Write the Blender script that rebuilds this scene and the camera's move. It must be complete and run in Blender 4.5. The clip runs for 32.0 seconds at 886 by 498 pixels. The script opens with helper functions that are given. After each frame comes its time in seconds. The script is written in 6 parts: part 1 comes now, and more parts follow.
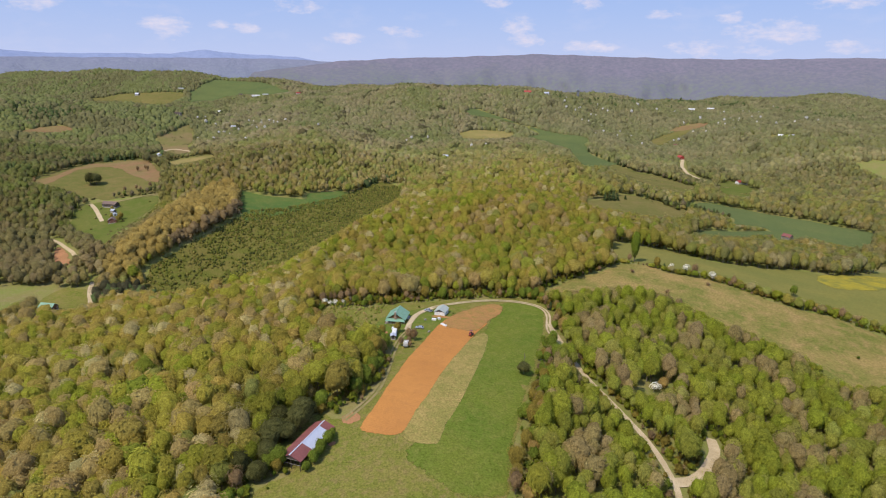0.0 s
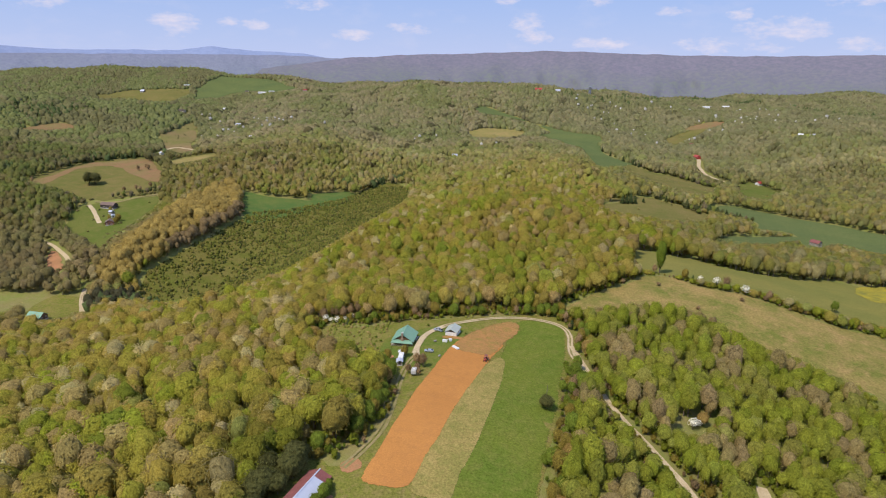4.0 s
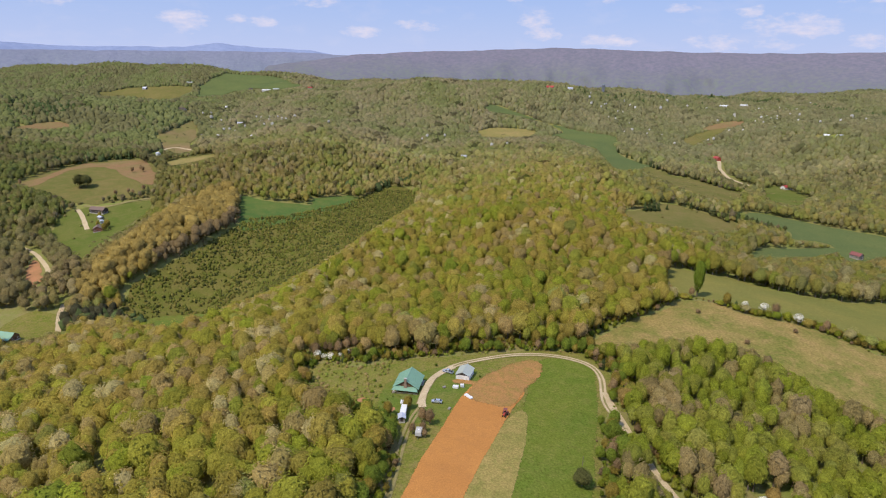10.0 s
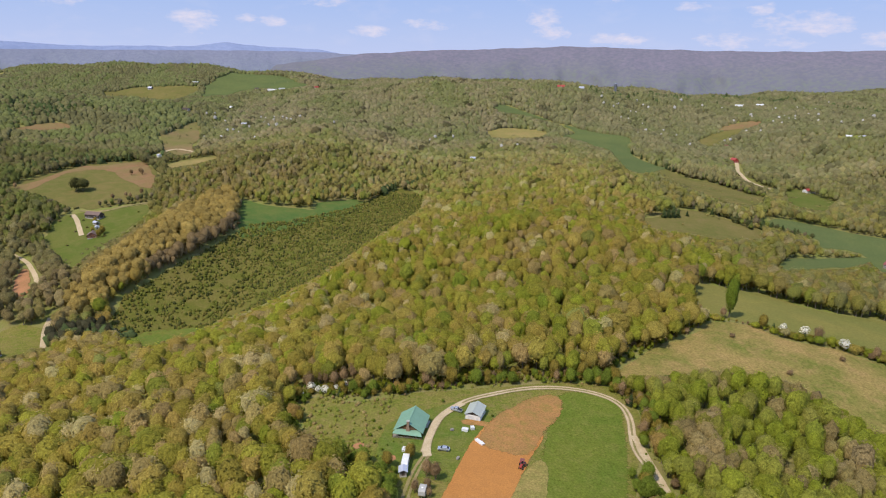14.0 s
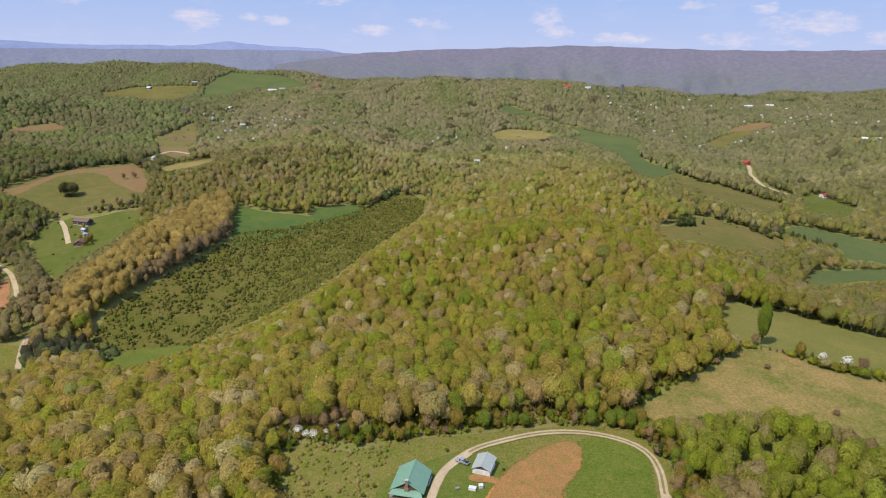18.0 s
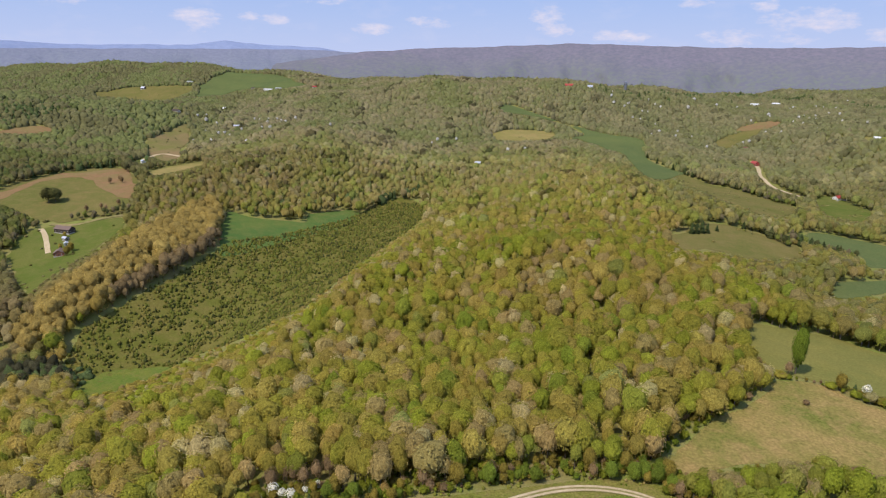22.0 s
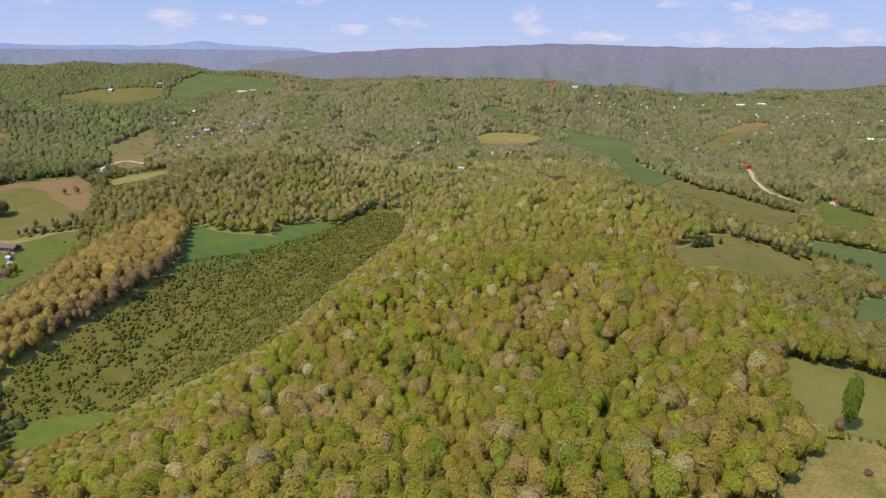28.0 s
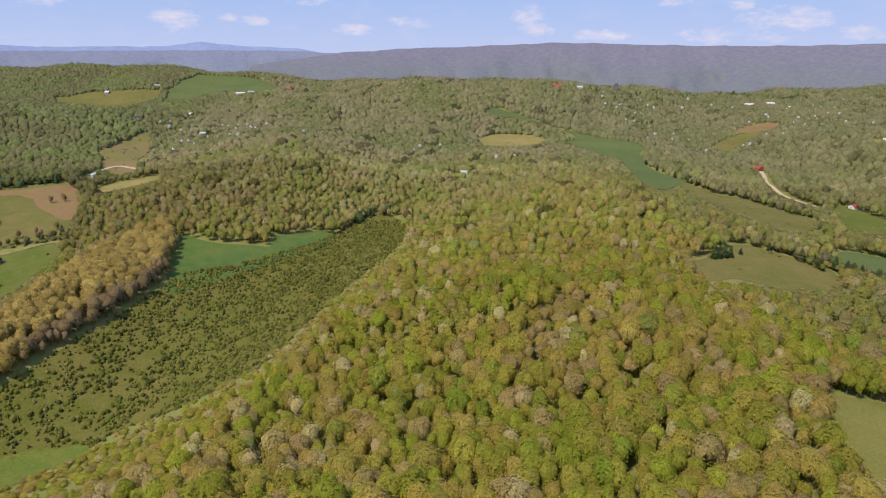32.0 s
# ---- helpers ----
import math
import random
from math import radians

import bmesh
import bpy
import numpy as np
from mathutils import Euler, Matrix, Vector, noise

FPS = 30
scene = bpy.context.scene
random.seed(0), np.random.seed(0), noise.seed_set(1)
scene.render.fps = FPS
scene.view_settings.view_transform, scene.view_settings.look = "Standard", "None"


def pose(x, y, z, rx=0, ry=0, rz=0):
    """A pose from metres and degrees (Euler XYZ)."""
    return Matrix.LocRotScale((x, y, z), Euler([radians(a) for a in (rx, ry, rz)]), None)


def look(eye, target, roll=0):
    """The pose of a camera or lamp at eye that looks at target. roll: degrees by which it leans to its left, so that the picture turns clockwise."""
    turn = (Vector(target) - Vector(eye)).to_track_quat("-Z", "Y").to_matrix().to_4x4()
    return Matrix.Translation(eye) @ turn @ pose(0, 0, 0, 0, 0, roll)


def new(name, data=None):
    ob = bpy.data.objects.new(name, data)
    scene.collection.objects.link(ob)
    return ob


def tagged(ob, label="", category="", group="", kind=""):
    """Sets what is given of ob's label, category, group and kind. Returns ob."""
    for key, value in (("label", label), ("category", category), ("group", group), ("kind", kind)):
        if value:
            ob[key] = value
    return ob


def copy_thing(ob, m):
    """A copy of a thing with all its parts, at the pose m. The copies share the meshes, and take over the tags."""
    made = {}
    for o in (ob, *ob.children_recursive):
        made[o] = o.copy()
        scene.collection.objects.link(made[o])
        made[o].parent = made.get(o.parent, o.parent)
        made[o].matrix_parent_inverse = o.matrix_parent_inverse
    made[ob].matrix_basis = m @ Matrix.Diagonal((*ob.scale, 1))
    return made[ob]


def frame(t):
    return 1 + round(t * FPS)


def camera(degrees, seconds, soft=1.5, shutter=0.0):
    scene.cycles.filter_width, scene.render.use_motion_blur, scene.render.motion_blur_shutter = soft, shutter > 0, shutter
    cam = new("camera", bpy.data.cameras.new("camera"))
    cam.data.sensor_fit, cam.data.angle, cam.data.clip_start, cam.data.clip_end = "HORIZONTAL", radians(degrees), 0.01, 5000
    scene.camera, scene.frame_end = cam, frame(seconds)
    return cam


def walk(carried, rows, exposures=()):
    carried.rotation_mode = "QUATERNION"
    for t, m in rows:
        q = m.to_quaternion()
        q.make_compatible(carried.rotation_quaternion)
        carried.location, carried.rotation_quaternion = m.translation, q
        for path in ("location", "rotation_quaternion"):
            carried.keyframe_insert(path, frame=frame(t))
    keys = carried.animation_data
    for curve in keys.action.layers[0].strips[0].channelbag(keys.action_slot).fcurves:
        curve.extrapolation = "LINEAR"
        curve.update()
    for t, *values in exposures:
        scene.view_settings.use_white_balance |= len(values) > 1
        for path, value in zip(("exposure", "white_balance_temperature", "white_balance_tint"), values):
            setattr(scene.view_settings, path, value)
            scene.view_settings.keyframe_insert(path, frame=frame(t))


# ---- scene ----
cam = camera(71.0, 32.0, soft=1.15)
PATH = [
    (0, (1.486, -321.518, 138.676), (1.562, -319.601, 138.112), 0.9),
    (1, (1.238, -313.192, 138.558), (1.309, -311.275, 137.993), 0.9),
    (2, (0.789, -304.706, 138.414), (0.854, -302.789, 137.847), 1.0),
    (3, (0.276, -296.346, 138.259), (0.335, -294.43, 137.689), 1.0),
    (6, (0.333, -271.259, 137.682), (0.369, -269.344, 137.105), 0.9),
    (7, (0.186, -262.822, 137.643), (0.215, -260.907, 137.066), 0.9),
    (8, (0.071, -254.29, 137.682), (0.098, -252.376, 137.103), 0.9),
    (9, (-0.051, -245.641, 137.656), (-0.023, -243.727, 137.076), 1.0),
    (10, (-0.249, -237.146, 137.522), (-0.22, -235.232, 136.94), 1.0),
    (11, (-0.25, -228.622, 137.458), (-0.228, -226.709, 136.874), 1.0),
    (12, (-0.233, -220.328, 137.474), (-0.218, -218.416, 136.888), 0.9),
    (13, (-0.073, -212.077, 137.436), (-0.063, -210.165, 136.85), 0.9),
    (14, (0.091, -203.576, 137.399), (0.094, -201.664, 136.814), 0.9),
    (17, (-0.019, -178.298, 138.076), (-0.022, -176.386, 137.487), 0.9),
    (18, (-0.536, -170.013, 138.287), (-0.542, -168.101, 137.699), 0.9),
    (19, (-0.706, -161.341, 138.558), (-0.715, -159.43, 137.968), 0.9),
    (20, (-0.334, -152.67, 138.579), (-0.346, -150.76, 137.989), 0.8),
    (21, (-0.009, -143.964, 138.319), (-0.022, -142.054, 137.727), 0.8),
    (22, (0.321, -135.01, 138.133), (0.314, -133.099, 137.541), 0.7),
    (23, (0.645, -126.387, 138.0), (0.647, -124.476, 137.409), 0.7),
    (24, (1.069, -117.921, 138.218), (1.078, -116.01, 137.627), 0.7),
    (25, (0.908, -109.314, 138.41), (0.924, -107.402, 137.821), 0.7),
    (28, (-1.09, -82.883, 137.85), (-1.039, -80.973, 137.26), 0.6),
    (29, (-1.183, -74.485, 137.72), (-1.129, -72.575, 137.128), 0.6),
    (30, (-1.057, -66.08, 137.835), (-1.005, -64.171, 137.242), 0.5),
    (31, (-0.62, -57.512, 138.194), (-0.571, -55.602, 137.603), 0.4),
    (32, (-0.366, -49.1, 138.362), (-0.323, -47.19, 137.771), 0.3),
]
walk(cam, [(t, look(eye, target, roll)) for t, eye, target, roll in PATH])

# world, sun and exposure
SUN_DIR = Vector((-0.5, -0.46, 1.05)).normalized()     # towards the sun
sun = new("sun", bpy.data.lights.new("sun", "SUN"))
sun.data.energy, sun.data.angle, sun.data.color = 4.0, radians(0.6), (1.0, 0.905, 0.775)
sun.matrix_world = look(SUN_DIR * 400, (0, 0, 0))
scene.view_settings.exposure = 0.0

# azimuth, elevation, half width, half height (degrees) of the small fair-weather clouds
CLOUDS = [(-20.8, 2.7, 2.4, 0.9), (-16.9, 3.0, 1.1, 0.35), (-14.6, 2.8, 1.3, 0.5), (-6.5, 2.2, 1.9, 0.45), (-1.9, 2.8, 2.0, 0.5),
          (8.6, 3.5, 1.5, 0.9), (9.2, 2.4, 1.6, 0.7), (6.6, 5.4, 1.4, 0.5), (14.2, 5.2, 1.4, 0.5), (25.4, 4.0, 1.2, 0.5),
          (28.3, 3.0, 4.0, 0.9), (23.3, 1.7, 2.4, 0.7), (27.7, 1.6, 1.8, 0.5), (20.6, 4.4, 1.8, 0.4), (33.8, 1.8, 2.2, 0.5),
          (-10.0, 4.6, 2.6, 0.5), (33.0, 5.0, 2.6, 0.5), (-30.0, 4.0, 2.2, 0.6), (15.0, 1.8, 3.0, 0.5)]


class Nodes:
    """Short hand for wiring a node tree."""

    def __init__(self, tree):
        self.t = tree
        tree.nodes.clear()

    def add(self, kind, **given):
        n = self.t.nodes.new(kind)
        for k, v in given.items():
            if k == "op":
                n.operation = v
            elif k == "mode":
                n.blend_type = v
            elif k == "dtype":
                n.data_type = v
            elif k == "ramp":
                el = n.color_ramp.elements
                while len(el) < len(v):
                    el.new(0.5)
                for e, (p, c) in zip(el, v):
                    e.position, e.color = p, (*c, 1) if len(c) == 3 else c
            else:
                s = n.inputs[int(k[1:])] if k[0] == "i" and k[1:].isdigit() else n.inputs[k]
                if hasattr(v, "is_linked"):
                    self.t.links.new(v, s)
                else:
                    s.default_value = v
        return n

    def math(self, op, a, b=0.0, c=0.0, clamp=False):
        n = self.add("ShaderNodeMath", op=op, i0=a, i1=b, i2=c)
        n.use_clamp = clamp
        return n.outputs[0]

    def mix(self, fac, a, b, mode="MIX"):
        n = self.add("ShaderNodeMix", dtype="RGBA", mode=mode)
        for s, v in ((n.inputs[0], fac), (n.inputs[6], a), (n.inputs[7], b)):
            if hasattr(v, "is_linked"):
                self.t.links.new(v, s)
            else:
                s.default_value = v if not isinstance(v, tuple) or len(v) == 4 else (*v, 1)
        return n.outputs[2]

    def noise(self, vec, scale, detail=4.0, rough=0.55, dist=0.0):
        return self.add("ShaderNodeTexNoise", Vector=vec, Scale=scale, Detail=detail, Roughness=rough, Distortion=dist)


def make_world():
    w = bpy.data.worlds.new("world")
    w.use_nodes = True
    scene.world = w
    n = Nodes(w.node_tree)
    sky = n.add("ShaderNodeTexSky")
    sky.sky_type, sky.sun_disc = "NISHITA", False
    sky.sun_elevation = math.asin(SUN_DIR.z)
    sky.sun_rotation = math.atan2(SUN_DIR.x, SUN_DIR.y)
    sky.altitude, sky.air_density, sky.dust_density, sky.ozone_density = 400, 1.0, 0.6, 2.0
    co = n.add("ShaderNodeTexCoord").outputs["Generated"]
    xyz = n.add("ShaderNodeSeparateXYZ", Vector=co).outputs
    az = n.math("MULTIPLY", n.math("ARCTAN2", xyz[0], xyz[1]), 180 / math.pi)
    el = n.math("MULTIPLY", n.math("ARCSINE", xyz[2]), 180 / math.pi)
    flat = n.add("ShaderNodeCombineXYZ", X=n.math("MULTIPLY", az, 0.45), Y=el, Z=3.7).outputs[0]
    puff = n.noise(flat, 1.5, 6.0, 0.62).outputs[0]
    thin = n.noise(flat, 0.55, 4.0, 0.6).outputs[0]
    cover = None
    for a, e, sa, se in CLOUDS:
        dx = n.math("DIVIDE", n.math("SUBTRACT", az, a), sa * 0.9)
        dy = n.math("DIVIDE", n.math("SUBTRACT", el, e), se * 1.0)
        d = n.math("ADD", n.math("MULTIPLY", dx, dx), n.math("MULTIPLY", dy, dy))
        one = n.math("SUBTRACT", 1.0, d)
        cover = one if cover is None else n.math("MAXIMUM", cover, one)
    cover = n.math("MAXIMUM", cover, -1.0)
    dens = n.math("ADD", n.math("MULTIPLY", cover, 0.42), n.math("MULTIPLY", n.math("SUBTRACT", puff, 0.5), 2.4))
    dens = n.math("MULTIPLY", n.math("ADD", dens, 0.0, clamp=True), 0.9, clamp=True)
    veil = n.math("MULTIPLY", n.math("SUBTRACT", thin, 0.52), 0.55, clamp=True)
    lit = n.math("MULTIPLY_ADD", n.noise(flat, 2.3, 3.0).outputs[0], 0.5, 0.55)
    white = n.mix(lit, (5.0, 5.1, 7.9), (9.8, 8.8, 9.4))
    tone = n.mix(0.8, sky.outputs[0], (3.7, 5.3, 9.8))
    haze = n.math("MULTIPLY", n.math("POWER", n.math("SUBTRACT", 1.0, n.math("MULTIPLY", el, 0.11), clamp=True), 2.0), 0.8, clamp=True)
    tone = n.mix(haze, tone, (6.0, 6.7, 9.5))
    c = n.mix(n.math("MAXIMUM", dens, veil), tone, white)
    bg = n.add("ShaderNodeBackground", Color=c, Strength=0.095)
    out = n.add("ShaderNodeOutputWorld")
    n.t.links.new(bg.outputs[0], out.inputs[0])


make_world()

# ---------------------------------------------------------------- materials


def material(name, rough=0.9, spec=0.2):
    m = bpy.data.materials.new(name)
    m.use_nodes = True
    n = Nodes(m.node_tree)
    b = n.add("ShaderNodeBsdfPrincipled", Roughness=rough)
    b.inputs["Specular IOR Level"].default_value = spec
    out = n.add("ShaderNodeOutputMaterial")
    n.t.links.new(b.outputs[0], out.inputs[0])
    return m, n, b


def set_in(n, b, key, v):
    if hasattr(v, "is_linked"):
        n.t.links.new(v, b.inputs[key])
    else:
        b.inputs[key].default_value = v


def bumped(n, b, height, dist, strength=0.6):
    k = n.add("ShaderNodeBump", Strength=strength, Distance=dist, Height=height)
    n.t.links.new(k.outputs[0], b.inputs["Normal"])


def land(name, c1, c2, c3, big=0.03, mid=0.22, fine=1.6, relief=0.35, streak=None, amount=0.5, ragged=1.7, grit=1.1):
    """Ground cover: two colours mixed in patches, a third in smaller stains, with fine grain and relief."""
    m, n, b = material(name, 1.0, 0.0)
    co = n.add("ShaderNodeNewGeometry").outputs["Position"]
    vec = co
    if streak is not None:
        rot = n.add("ShaderNodeVectorRotate", Vector=co, Angle=streak)
        vec = n.add("ShaderNodeVectorMath", op="MULTIPLY", i0=rot.outputs[0], i1=(1.0, 0.12, 1.0)).outputs[0]
    f1 = n.add("ShaderNodeValToRGB", Fac=n.noise(co, big, 5, 0.6).outputs[0], ramp=[(0.38, (0, 0, 0)), (0.62, (1, 1, 1))]).outputs[0]
    f2 = n.add("ShaderNodeValToRGB", Fac=n.noise(vec, mid, 5, 0.65, 0.4).outputs[0], ramp=[(0.45, (0, 0, 0)), (0.68, (1, 1, 1))]).outputs[0]
    col = n.mix(f1, c1, c2)
    col = n.mix(n.math("MULTIPLY", f2, amount), col, c3)
    g = n.noise(vec, fine, 6, 0.7).outputs[0]
    grain = n.math("MULTIPLY_ADD", g, grit, 1 - 0.5 * grit)
    col = n.mix(1.0, col, n.add("ShaderNodeCombineColor", Red=grain, Green=grain, Blue=grain).outputs[0], "MULTIPLY")
    set_in(n, b, "Base Color", col)
    bumped(n, b, g, relief, 0.8)
    if ragged:
        rim = n.add("ShaderNodeAttribute")
        rim.attribute_name = "rim"
        cut = n.math("MULTIPLY", n.math("SUBTRACT", n.math("MULTIPLY", rim.outputs["Fac"], ragged), n.noise(co, 0.7, 5, 0.75).outputs[0]), 14.0, clamp=True)
        thin = n.add("ShaderNodeMixShader", i0=cut, i1=n.add("ShaderNodeBsdfTransparent").outputs[0], i2=b.outputs[0])
        out = [x for x in n.t.nodes if x.type == "OUTPUT_MATERIAL"][0]
        n.t.links.new(thin.outputs[0], out.inputs[0])
    return m


FOREST_FLOOR = land("leaf_litter", (0.23, 0.2, 0.07), (0.19, 0.22, 0.05), (0.28, 0.215, 0.11), relief=0.4, ragged=0)
GRASS_HILL = land("hilltop_grass", (0.145, 0.162, 0.028), (0.19, 0.175, 0.042), (0.24, 0.18, 0.07), 0.05, 0.35, 1.3, 0.4, None, 0.75, 1.7, 2.2)
VALE_GRASS = land("valley_grass", (0.1, 0.128, 0.026), (0.13, 0.14, 0.034), (0.165, 0.15, 0.05), 0.02, 0.08, 0.9, 0.2, None, 0.5)
GRASS_GREEN = land("mown_grass", (0.105, 0.147, 0.022), (0.135, 0.16, 0.026), (0.19, 0.18, 0.045), 0.03, 0.22, 1.2, 0.3, None, 0.5, 1.7, 2.0)
STUBBLE_MAT = land("dry_cut_grass", (0.33, 0.245, 0.085), (0.24, 0.205, 0.06), (0.16, 0.17, 0.04), 0.07, 0.35, 1.3, 0.3, None, 0.6, 1.7, 2.0)
SOIL_MAT = land("tilled_clay", (0.48, 0.22, 0.064), (0.43, 0.193, 0.057), (0.36, 0.163, 0.056), 0.03, 0.3, 2.2, 0.22, None, 0.5, ragged=1.7)
WEEDY_MAT = land("weedy_clay", (0.38, 0.195, 0.072), (0.32, 0.178, 0.066), (0.2, 0.17, 0.04), 0.09, 0.25, 1.4, 0.25, None, 0.6, 1.1, 1.6)
SCAR_MAT = land("bare_clay", (0.42, 0.2, 0.1), (0.34, 0.17, 0.08), (0.25, 0.19, 0.08), 0.06, 0.4)
MEADOW_MAT = land("dry_meadow", (0.28, 0.205, 0.072), (0.15, 0.155, 0.036), (0.32, 0.215, 0.088), 0.03, 0.1, 0.8, 0.3, None, 0.7, 1.7, 1.8)
PASTURE_MAT = land("rough_pasture", (0.13, 0.13, 0.036), (0.165, 0.142, 0.046), (0.215, 0.16, 0.066), 0.02, 0.07, 0.8, 0.25, None, 0.55)
YELLOW_MAT = land("flowering_pasture", (0.165, 0.165, 0.045), (0.19, 0.175, 0.05), (0.25, 0.21, 0.055), 0.02, 0.05, 0.8, 0.2, None, 0.4)
FLOWER_MAT = land("yellow_flowers", (0.3, 0.25, 0.04), (0.18, 0.175, 0.045), (0.45, 0.34, 0.03), 0.06, 0.15, 0.9, 0.2, None, 0.5, 0.85)
CROP_MAT = land("young_crop", (0.096, 0.125, 0.046), (0.112, 0.137, 0.047), (0.14, 0.152, 0.055), 0.012, 0.05, 0.6, 0.15, None, 0.4)
TAN_MAT = land("tan_field", (0.3, 0.225, 0.09), (0.22, 0.19, 0.06), (0.17, 0.175, 0.05), 0.02, 0.07, 0.7, 0.2)
BROWN_MAT = land("brown_pasture", (0.165, 0.155, 0.05), (0.23, 0.16, 0.08), (0.135, 0.145, 0.04), 0.012, 0.05, 0.7, 0.2)
SCRUB_MAT = land("scrub_grass", (0.112, 0.12, 0.023), (0.148, 0.132, 0.033), (0.18, 0.14, 0.048), 0.03, 0.12, 0.9, 0.4, None, 0.5, 1.7, 1.8)
LAWN_MAT = land("yard_grass", (0.105, 0.15, 0.025), (0.145, 0.16, 0.03), (0.19, 0.17, 0.06), 0.08, 0.35, 1.5, 0.25, None, 0.5, 1.7, 1.8)
SLOPE_MAT = land("lush_slope_grass", (0.075, 0.13, 0.034), (0.105, 0.145, 0.036), (0.15, 0.155, 0.05), 0.025, 0.1, 1.0, 0.25, None, 0.5)
RED_EARTH = land("red_brown_grass", (0.25, 0.145, 0.075), (0.22, 0.16, 0.07), (0.16, 0.145, 0.045), 0.02, 0.07, 0.8, 0.25, None, 0.5)
STRIP = [(-246, 232), (-240, 256), (-203, 266), (-186, 254), (-205, 234), (-226, 218)]
BROWN_A = [(-774, 941), (-747, 979), (-701, 988), (-697, 966), (-741, 936), (-767, 913)]
BROWN_B = [(620, 1224), (653, 1269), (708, 1279), (741, 1259), (683, 1193), (640, 1205)]
GRAVEL_MAT = land("pale_gravel", (0.55, 0.44, 0.28), (0.46, 0.36, 0.22), (0.38, 0.28, 0.14), 0.1, 0.6, 3.0, 0.1, ragged=0)
LANE_MAT = land("worn_lane", (0.3, 0.235, 0.115), (0.22, 0.195, 0.075), (0.16, 0.16, 0.04), 0.1, 0.5, 3.0, 0.12, ragged=0)


def leafy(name, porous=0.0, through_light=0.42):
    """Foliage, coloured tree by tree by the mesh's tint, with lighter and darker sprays, lit by the swell of its boughs."""
    m, n, b = material(name, 0.8, 0.05)
    tint = n.add("ShaderNodeAttribute")
    tint.attribute_name = "tint"
    swell = n.add("ShaderNodeAttribute")
    swell.attribute_name = "swell"
    out_way = n.add("ShaderNodeVectorTransform", Vector=swell.outputs["Vector"])
    out_way.vector_type, out_way.convert_from, out_way.convert_to = "NORMAL", "OBJECT", "WORLD"
    co = n.add("ShaderNodeNewGeometry").outputs["Position"]
    upswept = n.add("ShaderNodeVectorMath", op="MULTIPLY", i0=co, i1=(1.0, 1.0, 0.7)).outputs[0]
    g = n.noise(upswept, 1.5, 3, 0.75, 0.3).outputs[0]
    k = n.math("MAXIMUM", n.math("MULTIPLY_ADD", g, 2.4, -0.19), 0.42)
    col = n.mix(1.0, tint.outputs["Color"], n.add("ShaderNodeCombineColor", Red=k, Green=k, Blue=k).outputs[0], "MULTIPLY")
    set_in(n, b, "Base Color", col)
    up = n.add("ShaderNodeBump", Strength=0.8, Distance=0.4, Height=n.noise(co, 1.6, 3, 0.75).outputs[0], Normal=out_way.outputs[0]).outputs[0]
    set_in(n, b, "Normal", up)
    tr = n.add("ShaderNodeBsdfTranslucent", Color=col, Normal=up)
    shade = n.add("ShaderNodeMixShader", i0=through_light, i1=b.outputs[0], i2=tr.outputs[0]).outputs[0]
    if porous:
        shade = n.add("ShaderNodeMixShader", i0=porous, i1=shade, i2=n.add("ShaderNodeBsdfTransparent").outputs[0]).outputs[0]
    out = [x for x in n.t.nodes if x.type == "OUTPUT_MATERIAL"][0]
    n.t.links.new(shade, out.inputs[0])
    return m


LEAF_MAT = leafy("spring_leaves", 0.0, 0.48)
BLOSSOM = leafy("white_blossom", 0.0, 0.1)
LEAF_FAR = leafy("distant_leaves")
PLAIN = {}


def plain(name, c, rough=0.6, metal=0.0, stain=0.25, scale=1.2, relief=0.02):
    """Paint, metal, wood or stone: a base colour with stains at two scales."""
    if name in PLAIN:
        return PLAIN[name]
    m, n, b = material(name, rough, 0.4)
    b.inputs["Metallic"].default_value = metal
    co = n.add("ShaderNodeTexCoord").outputs["Object"]
    f = n.noise(co, scale, 6, 0.65).outputs[0]
    g = n.noise(co, scale * 7, 4, 0.6).outputs[0]
    k = n.math("ADD", n.math("MULTIPLY_ADD", f, 2 * stain, 1 - stain), n.math("MULTIPLY_ADD", g, stain, -0.5 * stain))
    col = n.mix(1.0, (*c, 1), n.add("ShaderNodeCombineColor", Red=k, Green=k, Blue=k).outputs[0], "MULTIPLY")
    set_in(n, b, "Base Color", col)
    set_in(n, b, "Roughness", n.math("MULTIPLY_ADD", f, 0.3, rough - 0.15, clamp=True))
    bumped(n, b, g, relief, 0.4)
    PLAIN[name] = m
    return m


BARK = plain("grey_bark", (0.16, 0.13, 0.095), 0.95, 0, 0.4, 0.8)


